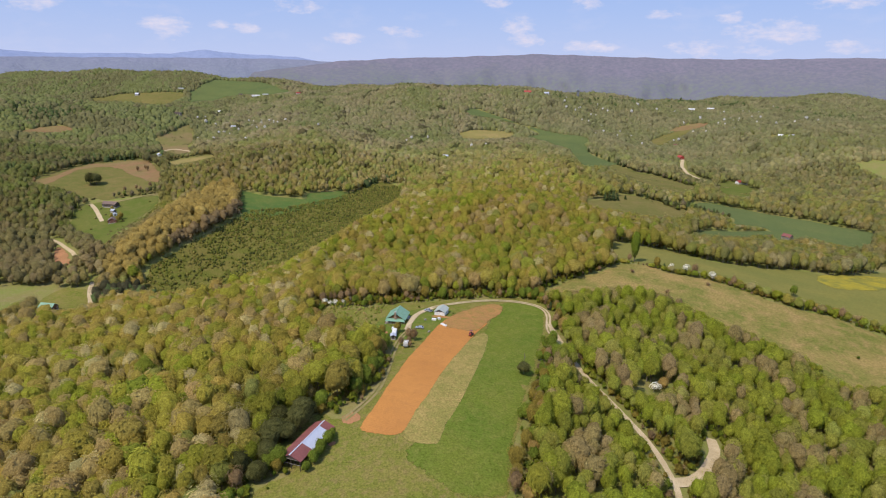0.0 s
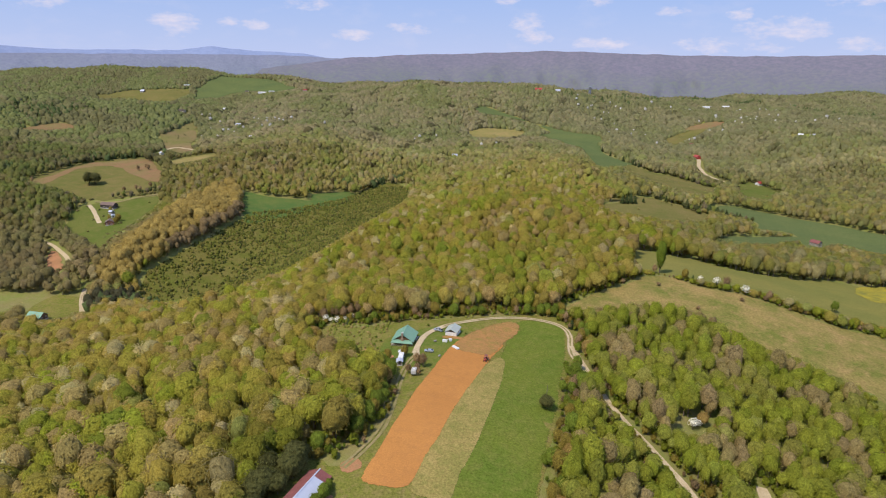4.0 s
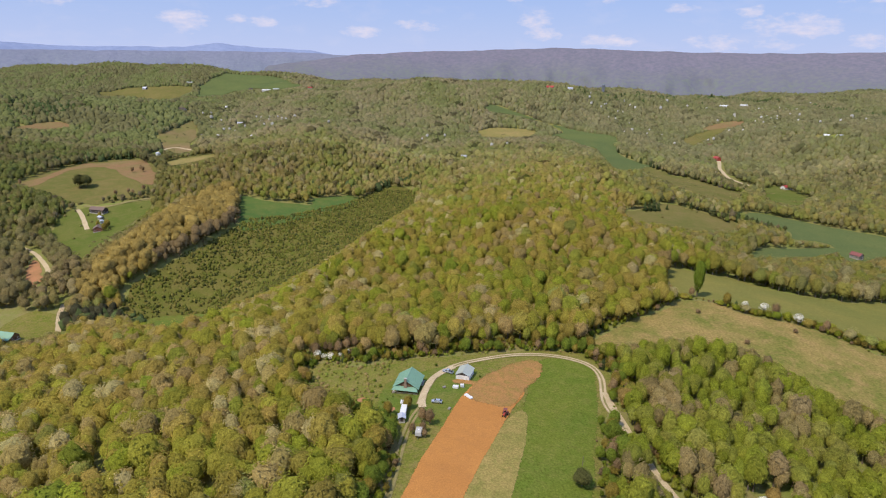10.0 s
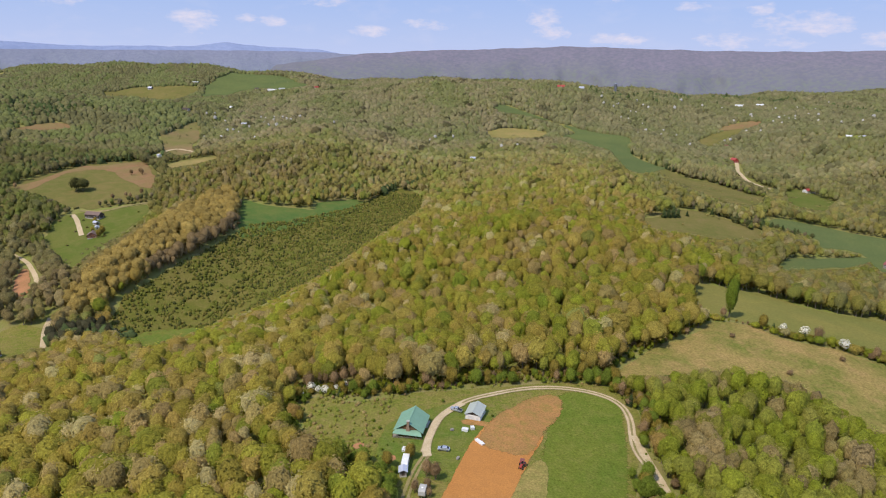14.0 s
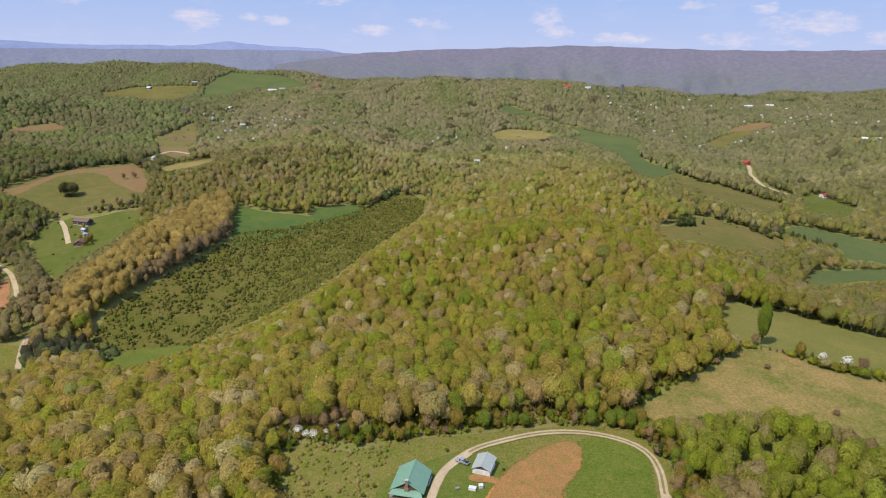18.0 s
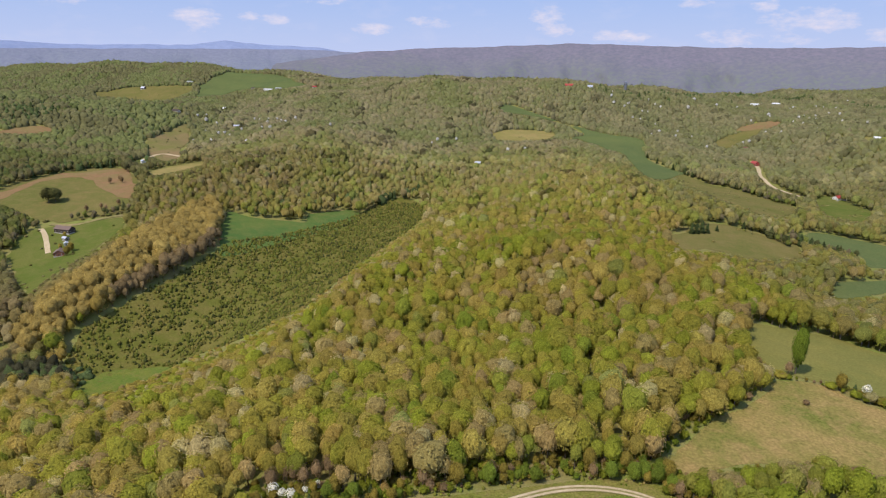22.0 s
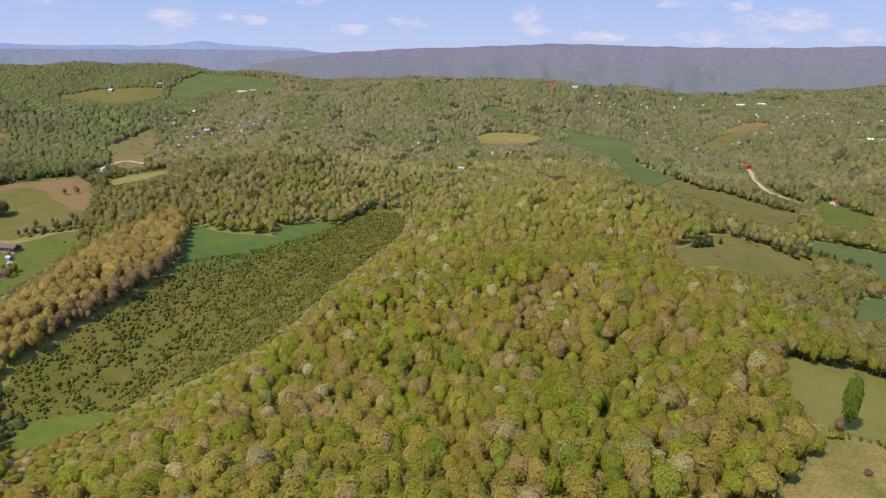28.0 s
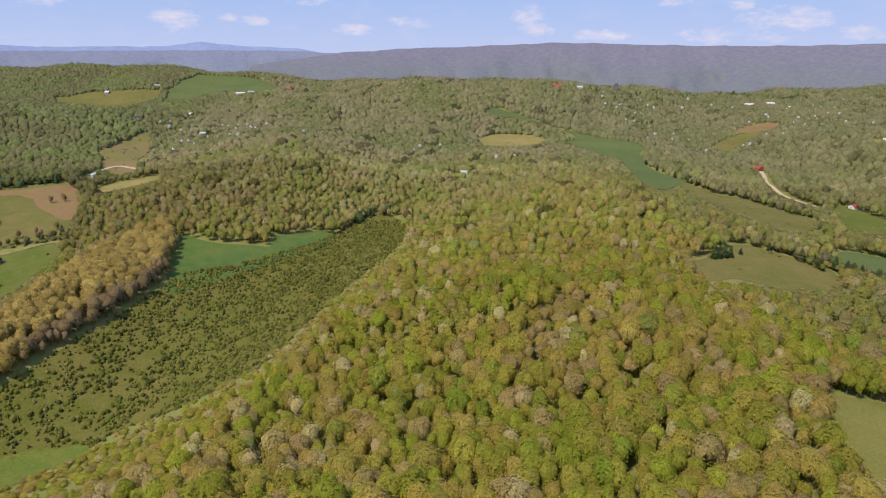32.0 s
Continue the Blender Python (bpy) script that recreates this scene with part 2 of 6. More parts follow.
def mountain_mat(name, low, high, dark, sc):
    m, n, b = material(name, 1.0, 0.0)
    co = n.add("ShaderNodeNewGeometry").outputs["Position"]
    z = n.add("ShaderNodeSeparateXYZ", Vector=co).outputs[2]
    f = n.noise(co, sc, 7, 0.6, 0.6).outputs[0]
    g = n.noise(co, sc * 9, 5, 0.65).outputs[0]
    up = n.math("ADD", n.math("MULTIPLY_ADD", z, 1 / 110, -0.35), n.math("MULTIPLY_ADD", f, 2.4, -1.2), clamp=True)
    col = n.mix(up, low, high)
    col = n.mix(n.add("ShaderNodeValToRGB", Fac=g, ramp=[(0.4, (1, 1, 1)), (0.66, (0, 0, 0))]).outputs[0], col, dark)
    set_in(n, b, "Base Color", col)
    bumped(n, b, n.noise(co, sc * 2.2, 6, 0.6, 0.8).outputs[0], 24.0, 0.45)
    return m


# Aerial haze is painted into these base colours, bluer for further ranges.
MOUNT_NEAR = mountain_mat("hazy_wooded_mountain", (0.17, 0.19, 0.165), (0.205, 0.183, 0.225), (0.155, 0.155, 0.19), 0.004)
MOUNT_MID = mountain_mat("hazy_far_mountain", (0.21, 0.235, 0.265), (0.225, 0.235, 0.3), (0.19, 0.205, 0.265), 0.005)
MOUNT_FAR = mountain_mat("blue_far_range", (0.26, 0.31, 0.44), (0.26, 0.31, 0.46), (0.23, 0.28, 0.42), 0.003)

# ---------------------------------------------------------------- landform

# landforms: x, y, radius and height of each swell, hollow and knoll (metres)
HILLS_NEAR = [(0, -330, 70, 13.2), (-37, -113, 70, 19.6), (300, -100, 120, -6.1), (50, -60, 70, 14.9), (115, -52, 200, 3.0), (-150, -50, 70, -0.1), (195, 29, 70, 6.7), (-49, 47, 70, 15.9), (-250, 60, 70, -7.5), (208, 108, 70, 11.8), (76, 115, 70, 14.1), (-120, 120, 70, 4.5), (600, 150, 120, -21.0), (-295, 217, 70, -16.0), (-24, 222, 70, -18.7), (-67, 262, 70, 23.9), (90, 268, 70, 35.8), (-216, 290, 70, -44.0), (-276, 317, 70, 42.0), (-391, 351, 200, -49.7), (438, 372, 120, -18.6)]
HILLS_MIDDLE = [(240, 379, 70, 2.1), (-1000, 400, 200, -18.0), (-185, 412, 70, -21.6), (-241, 417, 70, 28.8), (94, 443, 70, 10.7), (750, 500, 200, -8.7), (-218, 557, 120, 8.4), (242, 584, 120, 13.0), (-476, 600, 120, 4.8), (1000, 600, 200, -10.2), (93, 624, 120, 9.7), (-76, 632, 120, -36.9), (-181, 696, 120, 19.5), (567, 748, 200, -20.4), (331, 771, 120, -17.6), (53, 849, 120, -12.8), (-345, 924, 200, 13.0), (352, 945, 200, 51.2), (558, 959, 200, -48.7), (-1300, 1000, 350, 17.6), (-750, 1100, 200, 10.1)]
HILLS_FAR = [(159, 1188, 200, -39.6), (-114, 1195, 200, -14.1), (600, 1250, 200, -32.8), (91, 1427, 200, 43.3), (601, 1550, 350, 73.9), (1002, 1550, 350, 21.7), (-870, 1620, 350, -55.6), (-226, 1700, 350, 26.0), (1300, 1800, 350, 14.1), (-535, 2000, 600, 84.9), (-1469, 2000, 350, 27.3), (-1038, 2000, 350, 78.3), (700, 2200, 350, 5.8), (0, 2300, 350, 20.8), (1500, 2400, 600, 11.5), (-800, 2500, 350, 32.4), (-1700, 2500, 600, 25.3), (0, 2700, 600, -33.6), (900, 3000, 600, -56.1), (-900, 3000, 600, -83.0)]

HILLS_VALE = [(-551, 1150, 150, 4.3), (-504, 960, 150, -13.4), (-887, 1180, 150, 22.1), (-799, 1150, 150, 22.7), (-1127, 1180, 150, 36.1), (-742, 960, 150, 5.5), (-103, 960, 150, 15.5), (738, 1090, 150, 19.3), (841, 1060, 150, 22.4), (641, 1110, 150, 5.7), (1015, 1090, 150, 12.6), (773, 970, 150, 14.9), (579, 1055, 150, -3.5), (553, 744, 150, -3.4), (342, 816, 150, -0.5), (54, 906, 150, -13.5), (569, 1177, 150, -9.2), (-180, 669, 150, -10.2), (-337, 930, 150, 1.1), (-498, 885, 150, -18.0), (300, 1150, 150, -8.4)]
HILLS_RIDGE = [(11, 1620, 260, 3.7), (167, 1600, 260, 1.0), (316, 1535, 260, 1.4), (464, 1555, 260, 1.7), (576, 1430, 260, 3.6), (496, 1500, 260, 3.0), (-256, 1250, 150, 3.7), (-432, 1500, 260, -4.7), (791, 1490, 260, -7.2), (864, 1460, 260, -5.6), (980, 1420, 260, -3.1), (665, 1262, 150, -10.5), (603, 1317, 150, -1.3), (536, 1388, 260, 4.2), (-880, 1420, 260, 7.9), (-1150, 1450, 260, -3.4), (860, 1260, 150, -6.3), (1050, 1260, 150, 1.7), (-60, 1250, 150, -1.7), (-300, 1350, 150, -1.0)]
HILLS_BACK = [(-1243, 2400, 260, 23.5), (-1562, 2400, 260, 24.0), (-1698, 2300, 260, 15.9), (-1021, 2350, 260, 4.1), (-652, 2000, 260, 10.7), (-482, 2000, 260, 0.8), (-930, 1820, 260, -6.1), (-922, 1660, 260, -7.2), (-563, 1720, 260, 0.0), (-1147, 1750, 260, -31.7), (-278, 1900, 260, -4.0), (-122, 1750, 260, 3.2), (1103, 1900, 260, 23.6), (1327, 1850, 260, 23.5), (885, 1850, 260, -0.4), (1608, 1850, 260, 38.7), (1100, 1650, 260, -14.8), (800, 1680, 260, -19.6)]

# outlines of the open land, in plan
HILLTOP = [(-57, 38), (-33, 31), (8, 42), (41, 49), (74, 50), (85, 25), (73, -12), (59, -54), (50, -84), (41, -110), (36, -131), (34, -140), (29, -158), (-54, -158), (-57, -137), (-43, -131), (-53, -121), (-40, -97), (-30, -102), (-22, -92), (-14, -72), (-12, -54), (-15, -40), (-17, -24), (-26, -15), (-42, -9), (-53, 4), (-58, 24)]
SOIL = [(53, 36), (45, 41), (29, 28), (15, 4), (7, -29), (-3, -53), (-11, -77), (-17, -99), (-22, -110), (-13, -115), (-5, -114), (-1, -103), (6, -85), (15, -64), (26, -32), (33, -12), (44, 10), (52, 25)]
STUBBLE = [(-5, -113), (-3, -118), (7, -119), (11, -110), (21, -83), (30, -54), (35, -34), (39, -16), (36, -12), (32, -16), (26, -34), (15, -65), (6, -87), (-1, -103)]
GREEN = [(56, 44), (79, 39), (77, 12), (69, -21), (59, -55), (49, -86), (41, -112), (36, -131), (34, -142), (16, -144), (7, -138), (3, -125), (9, -117), (13, -110), (25, -82), (39, -44), (47, -5), (56, 29)]
MEADOW = [(70, 53), (95, 75), (132, 103), (155, 122), (172, 121), (186, 103), (212, 94), (232, 75), (251, 59), (275, 52), (298, 31), (326, 5), (282, -46), (248, -37), (225, -39), (215, -34), (224, -16), (211, -10), (198, 8), (186, 13), (178, 26), (171, 43), (144, 62), (112, 57), (91, 53)]
MEADOW_BACK = [(157, 150), (167, 188), (182, 200), (204, 201), (226, 199), (241, 184), (262, 174), (298, 174), (338, 186), (363, 176), (443, 221), (531, 237), (356, 40), (311, 48), (285, 68), (262, 77), (244, 90), (220, 102), (194, 111), (168, 124), (153, 130)]
FLOWERS = [(339, 170), (382, 189), (422, 194), (419, 169), (380, 139), (339, 127), (324, 136)]
CROP_BARN = [(344, 465), (390, 505), (431, 498), (477, 475), (510, 449), (531, 421), (551, 384), (497, 314), (477, 338), (465, 370), (438, 347), (405, 338), (427, 402), (389, 407), (401, 437), (387, 460)]
CROP_LOW = [(295, 313), (329, 350), (380, 376), (428, 391), (422, 375), (371, 337), (305, 301), (289, 296)]
PASTURE_R = [(202, 410), (225, 434), (271, 475), (300, 471), (327, 455), (344, 436), (325, 404), (270, 374), (234, 381), (200, 369)]
CROP_FAR = [(120, 1310), (146, 1321), (215, 1285), (280, 1213), (334, 1113), (367, 1031), (342, 923), (353, 880), (367, 850), (385, 846), (336, 782), (297, 745), (295, 824), (302, 924), (272, 964), (253, 1076), (235, 1093), (280, 1150), (257, 1228), (200, 1265), (123, 1270)]
GRASS_FAR = [(370, 854), (387, 779), (427, 754), (464, 666), (394, 560), (348, 544), (331, 607), (341, 773)]
TAN_FAR = [(90, 1144), (117, 1173), (181, 1206), (231, 1182), (209, 1112), (158, 1110), (98, 1079)]
YARD_R = [(530, 746), (575, 774), (567, 668), (501, 593), (473, 615)]
FIELD_R = [(550, 1155), (598, 1206), (653, 1208), (700, 1225), (654, 1180), (597, 1133), (560, 1107), (547, 1125)]
PASTURE_L = [(-570, 598), (-562, 718), (-528, 765), (-490, 788), (-412, 686), (-377, 576), (-407, 555), (-434, 540), (-467, 545), (-524, 579)]
YARD_L = [(-457, 512), (-435, 535), (-369, 556), (-356, 534), (-351, 448), (-349, 411), (-332, 324), (-426, 436), (-447, 462)]
GREEN_L = [(-254, 571), (-223, 558), (-168, 562), (-163, 593), (-120, 625), (-102, 605), (-112, 558), (-159, 499), (-180, 470), (-205, 427), (-219, 434), (-243, 514)]
SCRUB = [(-218, 467), (-173, 517), (-120, 586), (-72, 682), (-36, 673), (-25, 590), (-44, 505), (-76, 403), (-89, 321), (-99, 283), (-132, 270), (-178, 274), (-204, 244), (-236, 234), (-268, 255), (-272, 291), (-253, 329), (-233, 376), (-220, 430)]
FIELD_LA = [(-1058, 1772), (-995, 1830), (-867, 1822), (-777, 1809), (-758, 1766), (-761, 1663), (-844, 1645), (-948, 1708), (-1030, 1730)]
FIELD_LB = [(-756, 1819), (-743, 1957), (-738, 2115), (-525, 1959), (-399, 1698), (-469, 1644), (-586, 1767), (-656, 1646), (-692, 1613)]
BROWN_L = [(-539, 977), (-537, 1047), (-518, 1124), (-478, 1032), (-427, 852), (-437, 815), (-495, 888)]
CLEAR_L = [(-427, 742), (-420, 769), (-374, 812), (-359, 780), (-384, 742), (-406, 716)]
CLAY_L = [(-393, 329), (-417, 383), (-381, 339), (-355, 300), (-360, 285)]
GROVE = [(-310, 271), (-303, 325), (-294, 388), (-308, 518), (-281, 591), (-251, 542), (-225, 462), (-233, 376), (-256, 336), (-275, 296), (-285, 264), (-297, 256)]
ROADY_L = [(-344, 224), (-332, 247), (-308, 241), (-297, 221), (-308, 198), (-320, 188), (-336, 190)]
LOOP = [(80, -33), (78, -19), (75, 0), (79, 23), (77, 35), (68, 42), (54, 45), (38, 43), (20, 35), (10, 28), (1, 16), (-3, 3), (-5, -11)]
DRIVE_R = [(77, 10), (78, -8), (79, -28), (81, -49), (85, -65), (91, -83), (97, -102), (99, -122), (97, -135), (95, -150)]
SPUR_R = [(99, -123), (108, -120), (115, -114), (125, -101), (128, -91)]
ROAD_L = [(-479, 430), (-457, 419), (-420, 392), (-378, 340), (-353, 305)]
ROAD_L2 = [(-314, 257), (-309, 240), (-297, 217)]
ROAD_R = [(562, 1009), (560, 982), (521, 888), (500, 815), (505, 773), (515, 741)]
ROAD_FARM = [(-446, 523), (-432, 507), (-404, 465)]
ROAD_FARM2 = [(-443, 535), (-417, 535), (-391, 554), (-367, 561), (-353, 540)]
ROAD_CL = [(-475, 830), (-473, 897), (-420, 864)]
HEDGE = [(161, 130), (178, 116), (189, 108), (211, 95), (223, 87), (234, 68), (249, 63)]
HEDGE_B = [(170, 206), (192, 212), (222, 213), (246, 194), (312, 253), (325, 217)]
DARKROW = [(337, 916), (368, 854), (393, 792), (435, 775), (466, 672)]

HILLS = np.array(HILLS_NEAR + HILLS_MIDDLE + HILLS_FAR + HILLS_VALE + HILLS_RIDGE + HILLS_BACK, float)


def ground(x, y):
    """Height of the land at x, y (numbers or arrays)."""
    x, y = np.asarray(x, float), np.asarray(y, float)
    z = np.full(np.broadcast(x, y).shape, -25.0)
    for hx, hy, r, h in HILLS:
        z = z + h * np.exp(-((x - hx) ** 2 + (y - hy) ** 2) / (2 * r * r))
    roll = np.clip((y - 640) / 400, 0, 1)
    z = z + roll * (5.0 * np.sin((x + 0.3 * y + 30 * np.sin(y / 130)) / 52) + 4.0 * np.sin((0.7 * x - y + 40 * np.sin(x / 170)) / 66 + 1.0) + 2.0 * np.sin((x + 1.7 * y) / 31 + 2.0))
    z = z - 5 * np.clip((y - 1300) / 250, 0, 1)
    far = np.clip((y - 2300) / 900, 0, 1)
    return z - 40 * far * far * (3 - 2 * far)


def gz(x, y):
    return float(ground(x, y))


def mesh_of(name, verts, faces, mat, tint=None, smooth=True, swell=None):
    """A mesh from arrays: verts (n, 3), faces (m, 3)."""
    me = bpy.data.meshes.new(name)
    verts, faces = np.asarray(verts, np.float32), np.asarray(faces, np.int32)
    me.vertices.add(len(verts))
    me.vertices.foreach_set("co", verts.ravel())
    me.loops.add(faces.size)
    me.loops.foreach_set("vertex_index", faces.ravel())
    me.polygons.add(len(faces))
    me.polygons.foreach_set("loop_start", np.arange(0, faces.size, faces.shape[1], dtype=np.int32))
    me.polygons.foreach_set("use_smooth", np.full(len(faces), smooth))
    if tint is not None:
        a = me.color_attributes.new("tint", "FLOAT_COLOR", "POINT")
        a.data.foreach_set("color", np.c_[tint, np.ones(len(tint))].astype(np.float32).ravel())
        a = me.attributes.new("swell", "FLOAT_VECTOR", "POINT")
        a.data.foreach_set("vector", np.asarray(swell, np.float32).ravel())
    me.update(calc_edges=True)
    me.validate()
    me.materials.append(mat)
    return me


def spaced(a, b, near, growth, step):
    """Grid lines from a to b, dense round near, wider apart away from it."""
    up, down = [near], []
    s = step
    while up[-1] < b:
        up.append(up[-1] + s)
        s *= growth
    p, s = near, step
    while p > a:
        p -= s
        s *= growth
        down.append(p)
    return np.array(down[::-1] + up)


gx = spaced(-3600, 3600, 20, 1.022, 7.0)
gy = np.r_[np.arange(-700, -200, 25.0), np.arange(-200, 700, 8.0), spaced(700, 4700, 700, 1.012, 9.0)]
mx, my = np.meshgrid(gx, gy)
mz = ground(mx, my)
k = np.arange(len(gx) * len(gy)).reshape(len(gy), len(gx))
quads = np.stack([k[:-1, :-1], k[:-1, 1:], k[1:, 1:], k[1:, :-1]], -1).reshape(-1, 4)
land_ob = new("ground", mesh_of("ground", np.c_[mx.ravel(), my.ravel(), mz.ravel()], quads, FOREST_FLOOR))
tagged(land_ob, "brown-green leaf litter ground of rolling wooded hills", "ground", kind="structure")


def round_off(poly):
    """A closed outline with its corners eased."""
    p, out = [Vector(q) for q in poly], []
    for i in range(len(p)):
        a, b, c, d = p[i - 1], p[i], p[(i + 1) % len(p)], p[(i + 2) % len(p)]
        for t in (0, 0.25, 0.5, 0.75):
            out.append(0.5 * (2 * b + (c - a) * t + (2 * a - 5 * b + 4 * c - d) * t * t + (3 * b - a - 3 * c + d) * t ** 3))
    return out


def outline(poly, step, rough):
    """The outline with its sides cut into short pieces and made uneven."""
    pts, out = round_off(poly), []
    for a, b in zip(pts, pts[1:] + pts[:1]):
        n = max(1, int((b - a).length / step))
        for i in range(n):
            p = a.lerp(b, i / n)
            d = noise.noise_vector((p.x * 0.25 / step, p.y * 0.25 / step, 7.1)) + 0.6 * noise.noise_vector((p.x * 1.1 / step, p.y * 1.1 / step, 1.7))
            out.append(p + d.xy * rough)
    return out


def inside(poly, x, y):
    x, y = np.asarray(x, float), np.asarray(y, float)
    res = np.zeros(x.shape, bool)
    for (x0, y0), (x1, y1) in zip(poly, list(poly[1:]) + [poly[0]]):
        if y0 == y1:
            continue
        c = ((y0 > y) != (y1 > y)) & (x < (x1 - x0) * (y - y0) / (y1 - y0) + x0)
        res ^= c
    return res


def shore_distance(edge, x, y):
    """How far each point lies from a closed outline."""
    d = np.full(x.shape, 1e9)
    for p, q in zip(edge, edge[1:] + edge[:1]):
        dx, dy = q.x - p.x, q.y - p.y
        t = np.clip(((x - p.x) * dx + (y - p.y) * dy) / max(dx * dx + dy * dy, 1e-9), 0, 1)
        d = np.minimum(d, np.hypot(x - p.x - t * dx, y - p.y - t * dy))
    return d


def drape(name, poly, mat, lift, step, label, category="field", rough=None, soft=None):
    """A sheet of ground cover that follows the land inside an outline and thins out towards it over a width of soft."""
    from mathutils.geometry import delaunay_2d_cdt
    soft = step * 0.5 if soft is None else soft
    edge = outline(poly, step, step * 0.25 if rough is None else rough)
    ring = [tuple(p) for p in edge]
    turn = 1 if sum(p.x * q.y - q.x * p.y for p, q in zip(edge, edge[1:] + edge[:1])) > 0 else -1
    inner = []
    for p, q, r in zip(edge[-1:] + edge[:-1], edge, edge[1:] + edge[:1]):
        d = (r - p).normalized()
        inner.append(q + Vector((-d.y, d.x)) * turn * soft)
    xs, ys = [p.x for p in edge], [p.y for p in edge]
    ax, ay = np.meshgrid(np.arange(min(xs), max(xs), step), np.arange(min(ys), max(ys), step))
    ax, ay = np.r_[ax.ravel() + 0.01, [p.x for p in inner]], np.r_[ay.ravel() + 0.017, [p.y for p in inner]]
    ok = inside(ring, ax, ay)
    ax, ay = ax[ok], ay[ok]
    d = shore_distance(edge, ax, ay)
    ok = (d > 0.8 * soft) & ((d > 1.5 * soft) | (d < 1.05 * soft))
    pts = edge + [Vector(p) for p in zip(ax[ok], ay[ok])]
    vs, _, fs, *_ = delaunay_2d_cdt(pts, [], [list(range(len(edge)))], 1, 1e-4)
    vx, vy = np.array([v.x for v in vs]), np.array([v.y for v in vs])
    faces = np.array([f if (Vector(vs[f[1]]) - Vector(vs[f[0]])).cross(Vector(vs[f[2]]) - Vector(vs[f[0]])) > 0 else f[::-1] for f in fs if len(f) == 3])
    full = np.clip(shore_distance(edge, vx, vy) / soft, 0, 1)
    me = mesh_of(name, np.c_[vx, vy, ground(vx, vy) + lift - (1 - full) * min(0.04, 0.4 * lift)], faces, mat)
    rim = me.attributes.new("rim", "FLOAT", "POINT")
    rim.data.foreach_set("value", full.astype(np.float32))
    return tagged(new(name, me), label, category, kind="structure")


def smooth_line(pts, step):
    p = [Vector(q) for q in pts]
    p = [2 * p[0] - p[1]] + p + [2 * p[-1] - p[-2]]
    out = []
    for a, b, c, d in zip(p, p[1:], p[2:], p[3:]):
        n = max(2, int((c - b).length / step))
        for i in range(n):
            t = i / n
            out.append(0.5 * (2 * b + (c - a) * t + (2 * a - 5 * b + 4 * c - d) * t * t + (3 * b - a - 3 * c + d) * t ** 3))
    return out + [p[-2]]


def ribbon(name, line, mat, lift, strips, label, step=3.0, category="road"):
    """A road along a line; strips: (offset from the middle, width) of each strip."""
    q = smooth_line(line, step)
    v, f = [], []
    for off, w in strips:
        first = len(v)
        for i, p in enumerate(q):
            d = (q[min(i + 1, len(q) - 1)] - q[max(i - 1, 0)]).normalized()
            s = Vector((d.y, -d.x))
            ww = w * (1 + 0.18 * noise.noise((p.x * 0.15, p.y * 0.15, off)))
            for o in (-ww / 2, 0, ww / 2):
                r = p + s * (off + o)
                v.append((r.x, r.y, gz(r.x, r.y) + lift + (0.03 if o == 0 else 0)))
        for i in range(len(q) - 1):
            for j in (0, 1):
                a = first + 3 * i + j
                f.append((a, a + 1, a + 4, a + 3))
    return tagged(new(name, mesh_of(name, v, f, mat)), label, category, kind="structure")


TILLED = [(41, 4), (33, 14), (24, 17), (17, 9), (10.5, -5), (3, -27), (-4, -50), (-10.5, -72), (-16.5, -92), (-22, -110), (-13, -114.5), (-4.5, -114), (0.5, -101), (7, -84), (15, -62), (24.5, -37), (33.5, -13)]
drape("clearing", HILLTOP, GRASS_HILL, 0.10, 6, "rough olive grass clearing on the hilltop", "grass", 2.5, 3.0)
drape("green_field", [(px - (11.0 if i > 10 else 0), py) for i, (px, py) in enumerate(GREEN)], GRASS_GREEN, 0.16, 6, "fresh green mown grass on the hilltop", "grass", 1.0, 9.0)
drape("yard_lawn", [(-23, -14), (-21, 10), (-8, 20), (9, 30), (24, 22), (22, 8), (11, -16), (4, -30), (-6, -27), (-12, -27)], LAWN_MAT, 0.16, 5, "green yard grass round the house", "lawn", 1.0, 4.0)
for cx, cy, r in ((-29.3, -5, 2.6), (-16.7, -15, 2.4), (-31, -118, 2.0), (-25, -103, 4.2)):
    drape("bare_patch", [(cx + r * a, cy + r * b) for a, b in ((1, 0), (0.5, 0.9), (-0.6, 0.8), (-1.1, 0), (-0.5, -0.9), (0.6, -0.8))], SCAR_MAT, 0.23, 2, "small patch of bare clay in the grass", "bare patch", 0.9, 1.8)
drape("stubble_strip", [(px + (1.5 if 2 <= i <= 6 else -4.0 if i > 9 else 0), py) for i, (px, py) in enumerate(STUBBLE)], STUBBLE_MAT, 0.22, 5, "straw-coloured strip of dry cut grass", "field", 0.6, 3.0)
drape("dry_fringe", [(50, 43), (57, 38), (58, 28), (52, 14), (46, 2), (43, 3), (49, 15), (54, 27), (54, 35), (47, 40)], STUBBLE_MAT, 0.19, 4, "straw-coloured fringe at the tilled strip's end", "field", 0.8, 3.0)
drape("tilled_field", TILLED, SOIL_MAT, 0.28, 5, "long strip of freshly tilled orange clay soil", "field", 0.8, 3.0)
drape("meadow_slope", MEADOW, MEADOW_MAT, 0.15, 8, "tan and green dry grass meadow on the slope", "meadow", 4)
drape("flower_meadow", MEADOW_BACK, YELLOW_MAT, 0.15, 9, "green pasture with patches of yellow flowers", "meadow", 3)
drape("flower_patch", FLOWERS, FLOWER_MAT, 0.3, 7, "drift of bright yellow flowers in the pasture", "flowers", 4)
